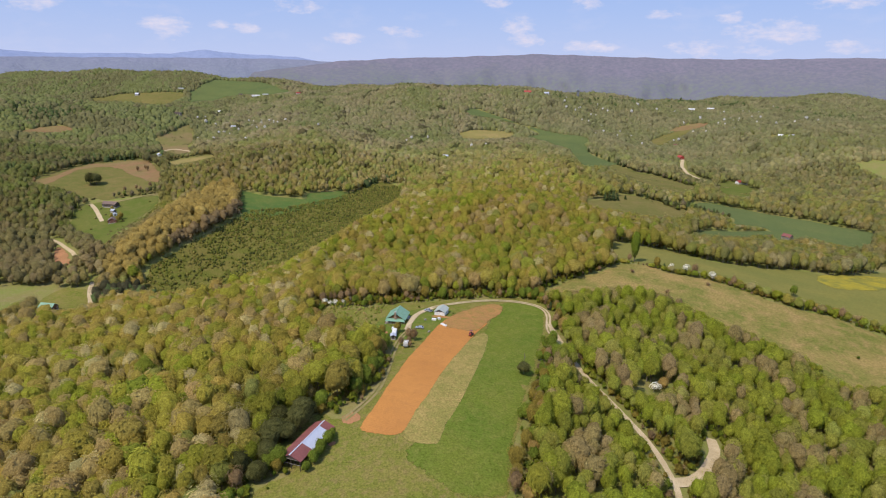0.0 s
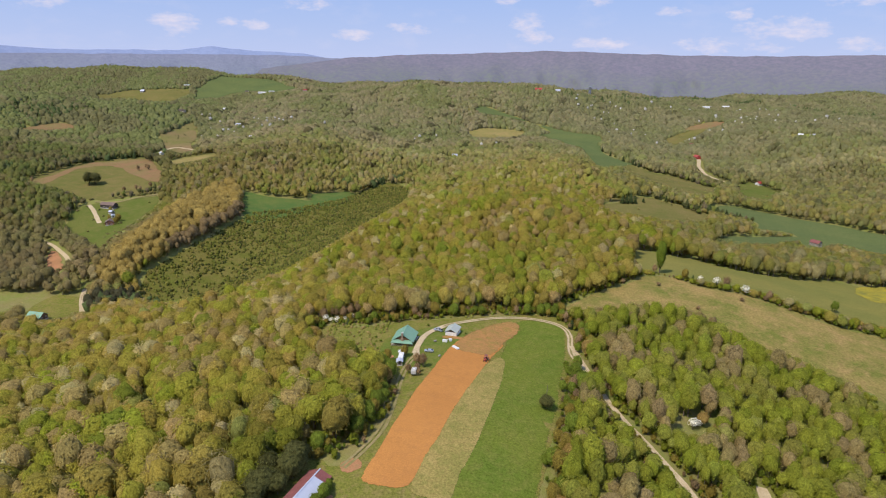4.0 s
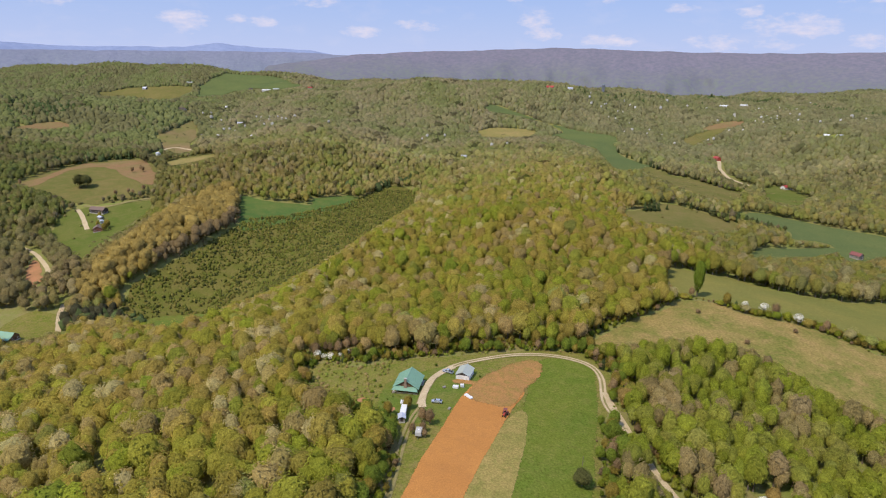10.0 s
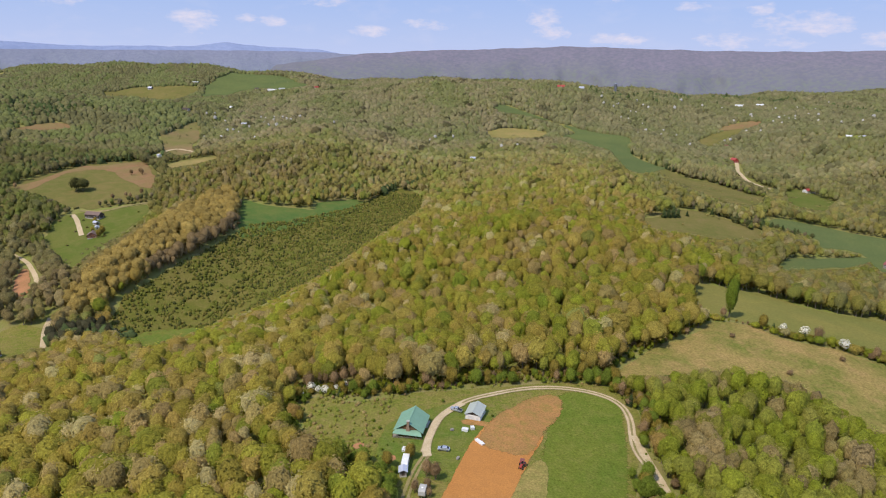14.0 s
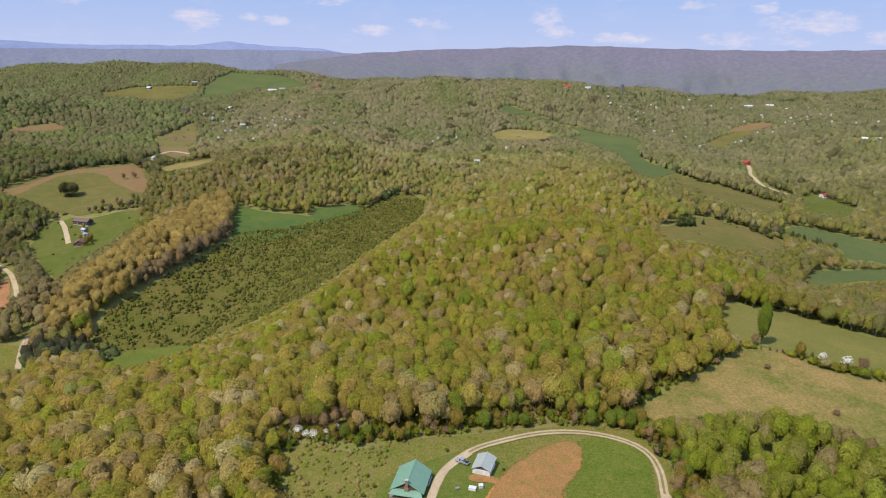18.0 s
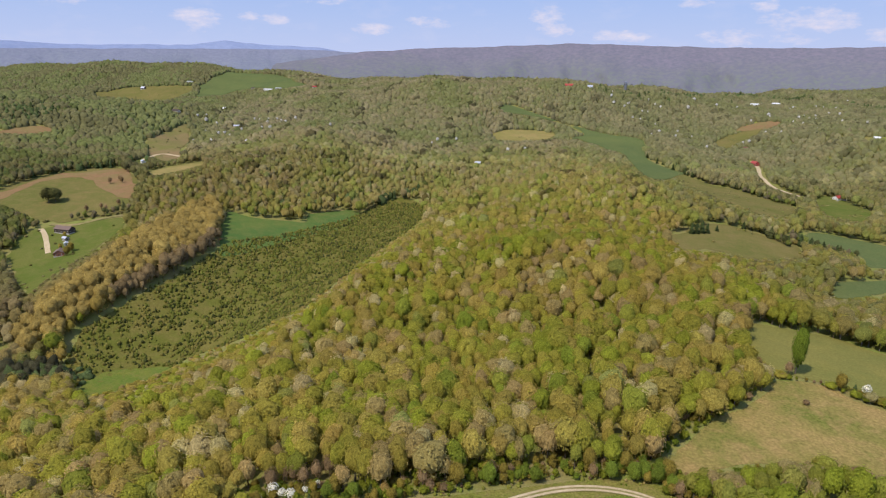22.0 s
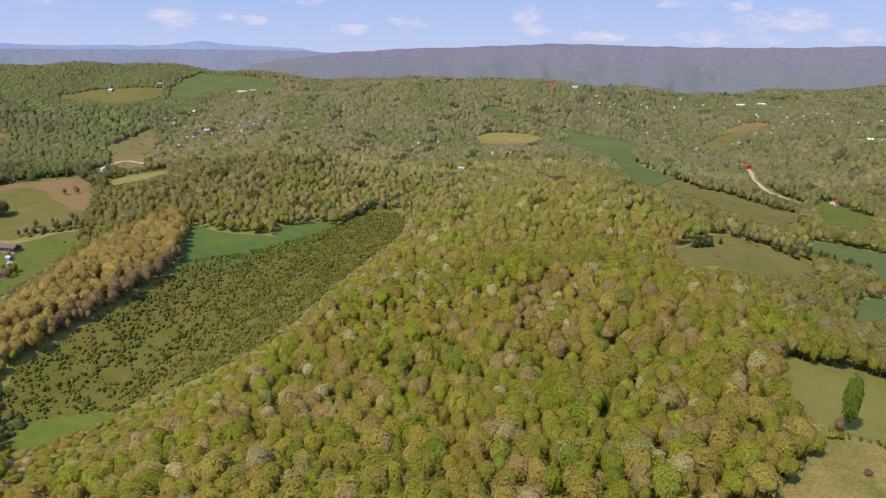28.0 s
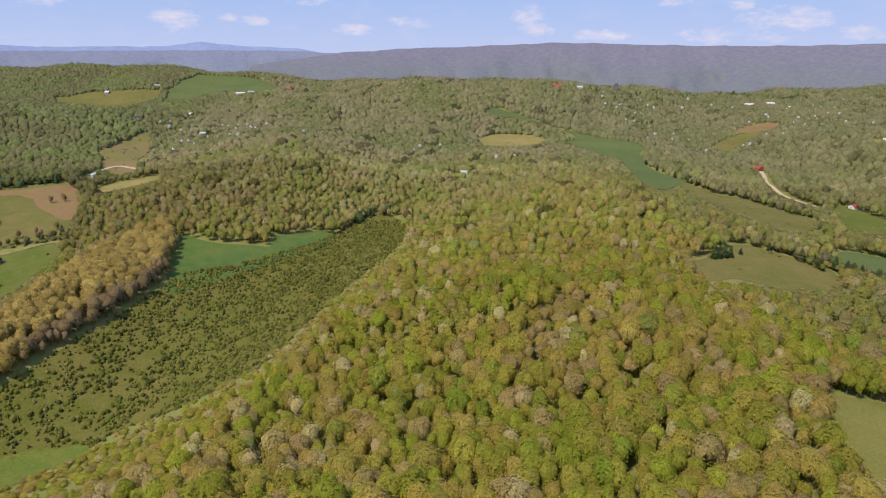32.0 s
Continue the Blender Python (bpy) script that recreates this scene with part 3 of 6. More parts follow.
drape("barn_crop", CROP_BARN, CROP_MAT, 0.3, 12, "smooth blue-green crop field below the barn", "field", 5)
drape("low_crop", CROP_LOW, CROP_MAT, 0.3, 12, "smooth blue-green crop field", "field", 5)
drape("knoll_pasture", PASTURE_R, PASTURE_MAT, 0.3, 10, "brownish-green grazed pasture on a knoll", "pasture", 6)
drape("far_crop", CROP_FAR, CROP_MAT, 0.9, 16, "long winding blue-green crop field between the woods", "field", 5)
drape("valley_grass", GRASS_FAR, PASTURE_MAT, 0.7, 14, "olive grass slope above the valley", "pasture", 6)
drape("tan_field", TAN_FAR, TAN_MAT, 1.0, 16, "tan field in a gap of the woods", "field", 7)
drape("roadside_lawn", YARD_R, VALE_GRASS, 0.5, 14, "green lawn round the white roadside house", "lawn", 6)
drape("hollow_field", FIELD_R, PASTURE_MAT, 1.0, 16, "green field in a hollow", "field", 7)
drape("valley_pasture", PASTURE_L, PASTURE_MAT, 0.4, 12, "brown and green grazed valley pasture", "pasture", 6)
drape("farm_lawn", YARD_L, VALE_GRASS, 0.4, 10, "green farmyard grass in the valley", "lawn", 6)
drape("green_slope", GREEN_L, SLOPE_MAT, 0.3, 10, "bright green grass slope beside the grove", "pasture", 6)
drape("scrub_slope", SCRUB, SCRUB_MAT, 0.2, 9, "olive slope overgrown with low scrub", "scrubland", 4)
drape("hill_pasture", FIELD_LA, PASTURE_MAT, 1.2, 20, "green pasture on a far hill", "pasture", 9)
drape("hilltop_pasture", FIELD_LB, CROP_MAT, 1.2, 20, "blue-green pasture on a far hilltop", "pasture", 9)
drape("brown_slope", BROWN_L, BROWN_MAT, 0.9, 16, "brown grass slope below a hill house", "pasture", 9)
drape("turnout", CLEAR_L, TAN_MAT, 0.7, 12, "pale cleared ground beside a valley road", "clearing", 3)
drape("pasture_edge", [(-568, 599), (-557, 627), (-556, 691), (-548, 739), (-515, 747), (-476, 777), (-415, 682), (-384, 613), (-425, 631), (-507, 709), (-537, 682), (-534, 612), (-547, 584)], RED_EARTH, 0.6, 9, "red-brown grazed edge of the valley pasture", "pasture", 5, 8.0)
drape("brown_clearing", BROWN_A, RED_EARTH, 1.0, 16, "red-brown cleared field in the far woods", "clearing", 6)
drape("brown_clearing", BROWN_B, RED_EARTH, 1.0, 16, "red-brown cleared slope in the far woods", "clearing", 6)
drape("green_strip", STRIP, LAWN_MAT, 0.35, 8, "green grass strip at the foot of the scrub slope", "grass", 3, 5.0)
drape("clay_bank", CLAY_L, SCAR_MAT, 0.5, 8, "raw orange clay bank beside the track", "bank", 3)
drape("creek_clearing", ROADY_L, GRASS_HILL, 0.4, 8, "grass clearing round the valley cabin", "clearing", 3)

drape("weedy_soil", [(55, 35), (47, 42), (30, 30), (17, 12), (13, -4), (26, -14), (37, -8), (46, 10), (54, 24)], WEEDY_MAT, 0.33, 4, "brownish half-tilled clay with weeds at the strip's end", "field", 1.5, 6.0)
drape("dirt_apron", [(8, 13), (13, 14.5), (19, 13), (26, 11), (30, 5), (23, 3), (17, 8), (10, 9)], WEEDY_MAT, 0.31, 2.5, "worn orange dirt in front of the garage", "bare ground", 0.5, 1.6)
ribbon("gravel_loop", LOOP, GRAVEL_MAT, 0.36, [(-0.95, 1.0), (0.95, 1.0)], "pale two-track gravel drive curving round the hilltop")
ribbon("gravel_verge", LOOP, LANE_MAT, 0.28, [(0, 3.5)], "worn grass between and beside the wheel tracks", category="verge")
ribbon("gravel_yard", [(10, 27), (1, 16), (-3, 3), (-4.5, -8), (-4, -14)], GRAVEL_MAT, 0.42, [(0, 2.9)], "pale gravel yard beside the house")
FARM_LANE = [(-4, -12), (-8, -24), (-11, -42), (-13, -64), (-16, -82), (-22, -95), (-28, -104)]
ribbon("farm_lane", FARM_LANE, LANE_MAT, 0.27, [(-0.9, 1.1), (0.9, 1.1)], "worn two-track dirt lane beside the tilled field")
ribbon("woods_drive", DRIVE_R, GRAVEL_MAT, 0.35, [(0, 2.7)], "pale gravel drive through the woods")
ribbon("spur_drive", SPUR_R, GRAVEL_MAT, 0.38, [(0, 4.6)], "pale gravel spur in a clearing")
ribbon("valley_track", ROAD_L, GRAVEL_MAT, 0.5, [(0, 4.0)], "pale dirt track along the clay bank")
ribbon("cabin_track", ROAD_L2, GRAVEL_MAT, 0.5, [(0, 4.0)], "pale dirt track to the valley cabin")
ribbon("valley_road", ROAD_R, GRAVEL_MAT, 1.2, [(0, 7)], "pale road winding up the valley")
ribbon("farm_drive", ROAD_FARM, GRAVEL_MAT, 0.7, [(0, 5)], "pale concrete farm drive")
ribbon("farm_road", ROAD_FARM2, LANE_MAT, 0.7, [(0, 5)], "narrow farm road along the pasture")
ribbon("turnout_road", ROAD_CL, GRAVEL_MAT, 1.0, [(0, 7)], "pale road at the cleared ground")


# mountains on the skyline


def range_of(name, az0, az1, radius, crest, foot, mat, label, seed, depth=500):
    """A wooded range: a slope that rises to an uneven crest, on an arc about the camera, shaped by view angles."""
    n, rows = 220, 14
    v, f = [], []
    for i in range(n + 1):
        az = az0 + (az1 - az0) * i / n
        a = radians(az)
        top = np.interp(az, [c[0] for c in crest], [c[1] for c in crest])
        top = 138 + radius * math.tan(radians(top)) + 6 * noise.fractal((az * 0.5, seed, 0), 1.0, 2.0, 5)
        for j in range(rows + 1):
            t = j / rows
            spur = noise.fractal((az * 0.3 + 0.5 * t, seed + 5, t * 0.8), 1.0, 2.0, 3)
            r = radius - depth * (1 - t) + 170 * spur * (1 - t) * 2 * min(1, 3 * t)
            z = foot + (top - foot) * (t ** 0.85) + 26 * spur * 4 * t * (1 - t)
            v.append((r * math.sin(a), -150 + r * math.cos(a), z))
    for i in range(n):
        for j in range(rows):
            a = i * (rows + 1) + j
            f.append((a, a + rows + 1, a + rows + 2, a + 1))
    return tagged(new(name, mesh_of(name, v, f, mat)), label, "mountain", kind="structure")


CREST_RIGHT = [(-16, -0.9), (-11, -0.2), (-7.5, 0.33), (-6, 0.42), (-2.2, 0.66), (2.8, 0.8), (7.8, 1.08), (10.2, 1.2), (14.5, 1.14), (22, 0.96), (30, 0.94), (36, 1.08), (44, 1.0), (60, 0.8)]
CREST_MID = [(-60, 0.0), (-36, 0.25), (-30, 0.3), (-24, 0.32), (-18, 0.45), (-13, 0.42), (-9, 0.3), (-6, 0.25), (0, -0.5)]
CREST_LEFT = [(-60, 0.6), (-36, 0.85), (-33, 0.72), (-29, 0.55), (-25, 0.66), (-21.5, 0.7), (-18.8, 1.05), (-16.5, 0.85), (-14.4, 0.74), (-11, 0.6), (-9.3, 0.32), (-6, 0.1), (0, -0.6)]
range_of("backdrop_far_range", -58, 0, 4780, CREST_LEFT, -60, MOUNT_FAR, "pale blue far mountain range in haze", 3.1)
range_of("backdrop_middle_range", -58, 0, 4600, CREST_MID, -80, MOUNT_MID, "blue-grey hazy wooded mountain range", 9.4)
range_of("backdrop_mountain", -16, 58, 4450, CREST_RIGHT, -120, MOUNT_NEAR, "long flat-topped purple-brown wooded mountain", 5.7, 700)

# ---------------------------------------------------------------- woods

RNG = np.random.default_rng(7)
PHI = (1 + 5 ** 0.5) / 2
ICO = np.array([(-1, PHI, 0), (1, PHI, 0), (-1, -PHI, 0), (1, -PHI, 0), (0, -1, PHI), (0, 1, PHI), (0, -1, -PHI), (0, 1, -PHI), (PHI, 0, -1), (PHI, 0, 1), (-PHI, 0, -1), (-PHI, 0, 1)]) / math.sqrt(1 + PHI ** 2)
ICO_F = np.array([(0, 11, 5), (0, 5, 1), (0, 1, 7), (0, 7, 10), (0, 10, 11), (1, 5, 9), (5, 11, 4), (11, 10, 2), (10, 7, 6), (7, 1, 8), (3, 9, 4), (3, 4, 2), (3, 2, 6), (3, 6, 8), (3, 8, 9), (4, 9, 5), (2, 4, 11), (6, 2, 10), (8, 6, 7), (9, 8, 1)])


def finer(v, f):
    """A ball with each face cut in four."""
    v, f, mid, out = [tuple(p) for p in v], f.tolist(), {}, []

    def half(i, j):
        k = (min(i, j), max(i, j))
        if k not in mid:
            p = np.add(v[i], v[j])
            mid[k] = len(v)
            v.append(tuple(p / np.linalg.norm(p)))
        return mid[k]

    for a, b, c in f:
        x, y, z = half(a, b), half(b, c), half(c, a)
        out += [(a, x, z), (b, y, x), (c, z, y), (x, y, z)]
    return np.array(v), np.array(out)


BALL, BALL_F = finer(ICO, ICO_F)


def crown_shape(rng, sprays, lobes=7, tall=1.0, heart=0.87, width=0.042, length=0.17, fine=True, loose=0.8):
    """Crown of unit radius round the origin: a few domes run together, clothed in upswept leaf sprays."""
    lobe = rng.normal(size=(lobes, 3)) + (0, 0, 0.7)
    lobe /= np.linalg.norm(lobe, axis=1)[:, None]
    size = rng.uniform(0.55, 1.15, lobes)

    def reach(d):
        return 0.71 + 0.35 * (np.exp(-(1 - d @ lobe.T) / 0.09) * size).max(1)

    ball, ball_f = (BALL, BALL_F) if fine else (ICO, ICO_F)
    turned = ball @ np.linalg.qr(rng.normal(size=(3, 3)))[0]
    ball_f = ball_f[turned[ball_f].mean(1)[:, 2] > -0.55]
    p = turned * (reach(turned) * heart * rng.uniform(0.92, 1.05, len(turned)))[:, None]
    p[:, :2] *= np.clip(1.15 + 0.55 * p[:, 2], 0.55, 1.0)[:, None]
    v, f, w, shade = [p], [ball_f], [turned * 0.8 + (0, 0, 0.5)], [rng.uniform(0.8, 1.05, len(p))]
    d = rng.normal(size=(sprays, 3)) + (0, 0, 0.45)
    d /= np.linalg.norm(d, axis=1)[:, None]
    out = d * 0.85 + (0, 0, 0.65) + 0.24 * rng.normal(size=(sprays, 3))
    out /= np.linalg.norm(out, axis=1)[:, None]
    t = np.array((0, 0, 1.0)) + 0.25 * d + loose * rng.normal(size=(sprays, 3))
    t -= out * (t * out).sum(1)[:, None]
    t /= np.linalg.norm(t, axis=1)[:, None]
    side = np.cross(t, out)
    long = (length * rng.uniform(0.6, 1.4, sprays))[:, None]
    wide = (width * rng.uniform(0.6, 1.4, sprays))[:, None]
    q = d * (reach(d) * rng.uniform(0.9, 1.02, sprays))[:, None]
    q[:, :2] *= np.clip(1.15 + 0.55 * q[:, 2:], 0.55, 1.0)
    v.append(np.stack([q - t * long * 0.4 - side * wide, q - t * long * 0.4 + side * wide, q + t * long * 0.6], 1).reshape(-1, 3))
    f.append(np.arange(3 * sprays).reshape(-1, 3) + len(p))
    w.append(np.repeat(d * 0.8 + (0, 0, 0.55) + 0.22 * rng.normal(size=(sprays, 3)), 3, 0))
    shade.append(np.repeat(rng.uniform(0.88, 1.2, sprays), 3))
    v = np.concatenate(v)
    v[:, 2] *= tall
    return v, np.concatenate(f), np.concatenate(w), np.concatenate(shade)


def dome_shape(rng, sides=6, sprays=7):
    """A far crown: an uneven dome with a few loose sprays."""
    a = np.arange(sides) * 2 * np.pi / sides + rng.uniform(0, 6)
    low = np.c_[np.cos(a), np.sin(a), np.full(sides, -1.0)] * rng.uniform(0.7, 1.0, (sides, 1))
    mid = np.c_[np.cos(a + 0.5), np.sin(a + 0.5), np.full(sides, 0.35)] * rng.uniform(0.75, 1.05, (sides, 1))
    v = [low, mid, [(rng.normal() * 0.15, rng.normal() * 0.15, rng.uniform(0.8, 1.05))]]
    f = []
    for j in range(sides):
        k = (j + 1) % sides
        f += [(j, k, sides + j), (k, sides + k, sides + j), (sides + j, sides + k, 2 * sides)]
    n = 2 * sides + 1
    for _ in range(sprays):
        d = rng.normal(size=3) + (0, 0, 0.6)
        d /= np.linalg.norm(d)
        p = d * rng.uniform(0.75, 1.05)
        t = rng.normal(size=(3, 3)) * 0.22 + p
        v.append(t)
        f.append((n, n + 1, n + 2))
        n += 3
    return np.concatenate(v), np.array(f)


def twig_shape(rng, sprays, fine=True):
    """A barely leafed crown: long thin upswept branches round a small heart."""
    return crown_shape(rng, sprays, 6, 1.1, 0.78, 0.017, 0.42, fine, 0.3)


def cone_shape(rng, tiers=5, sides=7):
    """A cedar: ragged overlapping skirts of boughs, unit radius, from -1 to 1.6."""
    v, f, n = [], [], 0
    for i in range(tiers):
        z0, z1 = -1 + 2.2 * i / tiers, -1 + 2.2 * (i + 1.55) / tiers
        r = (1 - i / (tiers + 0.6)) ** 0.8
        a = np.linspace(0, 2 * np.pi, sides, endpoint=False) + rng.uniform(0, 6)
        rr = r * rng.uniform(0.65, 1.15, sides)
        v.append(np.r_[np.c_[rr * np.cos(a), rr * np.sin(a), z0 + rng.uniform(-0.1, 0.2, sides)], [(rng.normal() * 0.06, rng.normal() * 0.06, min(z1, 1.6))]])
        f.append(np.array([(j, (j + 1) % sides, sides) for j in range(sides)]) + n)
        n += sides + 1
    return np.concatenate(v), np.concatenate(f)


def trunk_shape(rng, limbs=3):
    """Tapered trunk from 0 to 1 with limbs; width as a share of the height."""
    v, f, n = [], [], 0

    def tube(a, b, ra, rb, sides=5):
        nonlocal n
        a, b = np.array(a, float), np.array(b, float)
        d = (b - a) / np.linalg.norm(b - a)
        u = np.cross(d, (0.3, 0.9, 0.1))
        u /= np.linalg.norm(u)
        w = np.cross(d, u)
        ang = np.arange(sides) * 2 * np.pi / sides
        ring = np.cos(ang)[:, None] * u + np.sin(ang)[:, None] * w
        v.extend([a + ring * ra, b + ring * rb])
        f.extend([(n + j, n + (j + 1) % sides, n + sides + j) for j in range(sides)])
        f.extend([(n + (j + 1) % sides, n + sides + (j + 1) % sides, n + sides + j) for j in range(sides)])
        n += 2 * sides

    tube((0, 0, -0.06), (0.01, 0.0, 0.45), 0.03, 0.02)
    tube((0.01, 0, 0.45), (0.0, 0.02, 1.0), 0.02, 0.006)
    for _ in range(limbs):
        a = rng.uniform(0, 6.28)
        z = rng.uniform(0.35, 0.6)
        tube((0.01, 0, z), (0.22 * math.cos(a), 0.22 * math.sin(a), z + rng.uniform(0.18, 0.3)), 0.013, 0.004, 4)
    return np.concatenate(v), np.array(f)


def swell_of(shape):
    """Which way each bit of a crown faces: outwards, as the whole crown swells."""
    w = shape[2] if len(shape) > 2 else shape[0] * 0.8 + (0, 0, 0.6)
    return w / np.maximum(np.linalg.norm(w, axis=1), 1e-6)[:, None]


def planted(shapes, pick, x, y, z, rx, rz, turn):
    """All trees of a wood as one array: template pick[i] at x, y, z, scaled rx across and rz upright."""
    vs, fs, ws, owner, shades, n = [], [], [], [], [], 0
    for k, shape in enumerate(shapes):
        tv, tf, tw = shape[0], shape[1], swell_of(shape)
        i = np.nonzero(pick == k)[0]
        if not len(i):
            continue
        c, s = np.cos(turn[i])[:, None], np.sin(turn[i])[:, None]
        px = (tv[:, 0] * c - tv[:, 1] * s) * rx[i][:, None] + x[i][:, None]
        py = (tv[:, 0] * s + tv[:, 1] * c) * rx[i][:, None] + y[i][:, None]
        pz = tv[:, 2] * rz[i][:, None] + z[i][:, None]
        vs.append(np.stack([px, py, pz], -1).reshape(-1, 3))
        ws.append(np.stack([tw[:, 0] * c - tw[:, 1] * s, tw[:, 0] * s + tw[:, 1] * c, tw[:, 2] + 0 * c], -1).reshape(-1, 3))
        fs.append((tf[None] + (np.arange(len(i)) * len(tv))[:, None, None]).reshape(-1, 3) + n)
        owner.append(np.repeat(i, len(tv)))
        shades.append(np.tile(shape[3] if len(shape) > 3 else np.ones(len(tv)), len(i)))
        n += len(i) * len(tv)
    return np.concatenate(vs), np.concatenate(fs), np.concatenate(owner), np.concatenate(ws), np.concatenate(shades)


# far houses: kind, place, width, depth, rise of the roof, wall, roof, label
FAR_HOUSES = [
    ("house", -567, 1188, 12, 20, 2, "beige", "dark", "brown hilltop house above a grass slope"), ("house", 51, 864, 7, 12, 0, "white", "silver", "white house in a clearing of the woods"),
    ("shed", -467, 816, 7, 9, 0, "white", "silver", "white shed beside a valley road"), ("barn", -921, 1801, 14, 16, 4, "wood", "silver", "dark barn with a pale roof on a far pasture"),
    ("farm_building", 825, 1578, 12, 48, 1, "white", "pale", "long white farm building on a far hill"), ("farm_building", 895, 1604, 11, 26, 1, "white", "pale", "shorter white farm building on a far hill"),
    ("house", 304, 1469, 13, 26, 4, "brick", "red", "large red-roofed house on the far ridge"), ("house", 359, 1478, 10, 17, 2, "white", "silver", "white house on the far ridge"),
    ("house", -505, 1305, 9, 13, 2, "white", "pale", "white house among trees"), ("house", -424, 1134, 10, 14, 1, "white", "silver", "white house with a silver roof among trees"),
    ("house", -375, 1130, 10, 15, 1, "beige", "pale", "beige house with a pale roof among trees"), ("house", -331, 1059, 9, 12, 1, "white", "grey", "white house with a grey roof among trees"),
    ("house", -347, 959, 8, 12, 0, "white", "pale", "small white house in the woods"), ("house", -312, 930, 8, 11, 0, "brick", "dark", "brick house with a dark roof among trees"),
    ("farmhouse", -573, 1752, 10, 14, 2, "beige", "dark", "beige farmhouse below the hilltop pasture"), ("farm_building", -500, 1655, 9, 34, 0, "white", "pale", "long low white farm building on the hill"),
    ("farm_building", -470, 1650, 9, 24, 0, "beige", "grey", "low beige farm building on the hill"), ("house", -373, 1663, 9, 16, 2, "white", "red", "white house with a red roof on the hill"),
    ("farm_building", -793, 1840, 9, 26, 0, "beige", "grey", "long beige building at the far wood's edge"), ("house", -950, 1714, 9, 18, 1, "white", "pale", "white house below the far pasture"),
    ("house", 898, 1509, 9, 18, 1, "white", "pale", "white house on the far plateau"), ("house", 1120, 1648, 9, 16, 1, "beige", "pale", "beige house on the far plateau"),
    ("house", 881, 1178, 9, 18, 1, "white", "pale", "white house on the far hillside"), ("house", 764, 981, 9, 13, 1, "white", "pale", "white house beside the hill road"),
    ("house", 781, 967, 9, 14, 1, "white", "silver", "white house with a silver roof beside the hill road"), ("house", 587, 1091, 9, 13, 2, "red", "rust", "brown house above the hollow field")]
HOUSE_PLOTS = [[(h[1] - 10, h[2]), (h[1] + 10, h[2])] for h in FAR_HOUSES]
OPEN = [HILLTOP, MEADOW, MEADOW_BACK, CROP_BARN, CROP_LOW, PASTURE_R, CROP_FAR, GRASS_FAR, TAN_FAR, YARD_R, FIELD_R, PASTURE_L, YARD_L, GREEN_L, SCRUB, FIELD_LA, FIELD_LB, BROWN_L, CLEAR_L, CLAY_L, ROADY_L, BROWN_A, BROWN_B, STRIP]
BLOSSOM_A, BLOSSOM_B = [(111, -61), (121, -54)], [(-61, 41), (-50, 43), (-42, 47)]
LANES = [(LOOP, 3.5), (DRIVE_R[:5], 1.6), (DRIVE_R[4:], 4.5), (SPUR_R, 5.5), (BLOSSOM_A, 6), (BLOSSOM_B, 5), (ROAD_L, 5), (ROAD_L2, 5), (ROAD_R, 9), (ROAD_FARM, 8), (ROAD_FARM2, 6), (ROAD_CL, 9)] + [(plot, 9) for plot in HOUSE_PLOTS]


def near_line(line, x, y, d):
    res = np.zeros(x.shape, bool)
    for (x0, y0), (x1, y1) in zip(line, line[1:]):
        dx, dy = x1 - x0, y1 - y0
        t = np.clip(((x - x0) * dx + (y - y0) * dy) / (dx * dx + dy * dy), 0, 1)
        res |= np.hypot(x - x0 - t * dx, y - y0 - t * dy) < d
    return res


def wooded(x, y):
    ok = np.ones(x.shape, bool)
    for p in OPEN:
        ok &= ~inside(p, x, y)
    for line, d in LANES:
        ok &= ~near_line(line, x, y, d)
    return ok


def patch(x, y, scale, seed):
    """A smooth random field, about 0 to 1, from a few waves."""
    r = np.random.default_rng(seed)
    s = np.zeros(x.shape)
    for i in range(7):
        a, ph = r.uniform(0, 6.28), r.uniform(0, 6.28)
        k = r.uniform(0.6, 2.2) / scale
        s += np.sin((x * np.cos(a) + y * np.sin(a)) * k * 6.28 + ph)
    return 0.5 + s / 6.5


FRESH, OLIVE, GOLD, PINK, PALE, DEEP, CEDAR = [np.array(c) for c in ((0.26, 0.286, 0.031), (0.34, 0.264, 0.053), (0.4, 0.277, 0.085), (0.385, 0.265, 0.132), (0.53, 0.43, 0.23), (0.15, 0.2, 0.024), (0.085, 0.115, 0.04))]


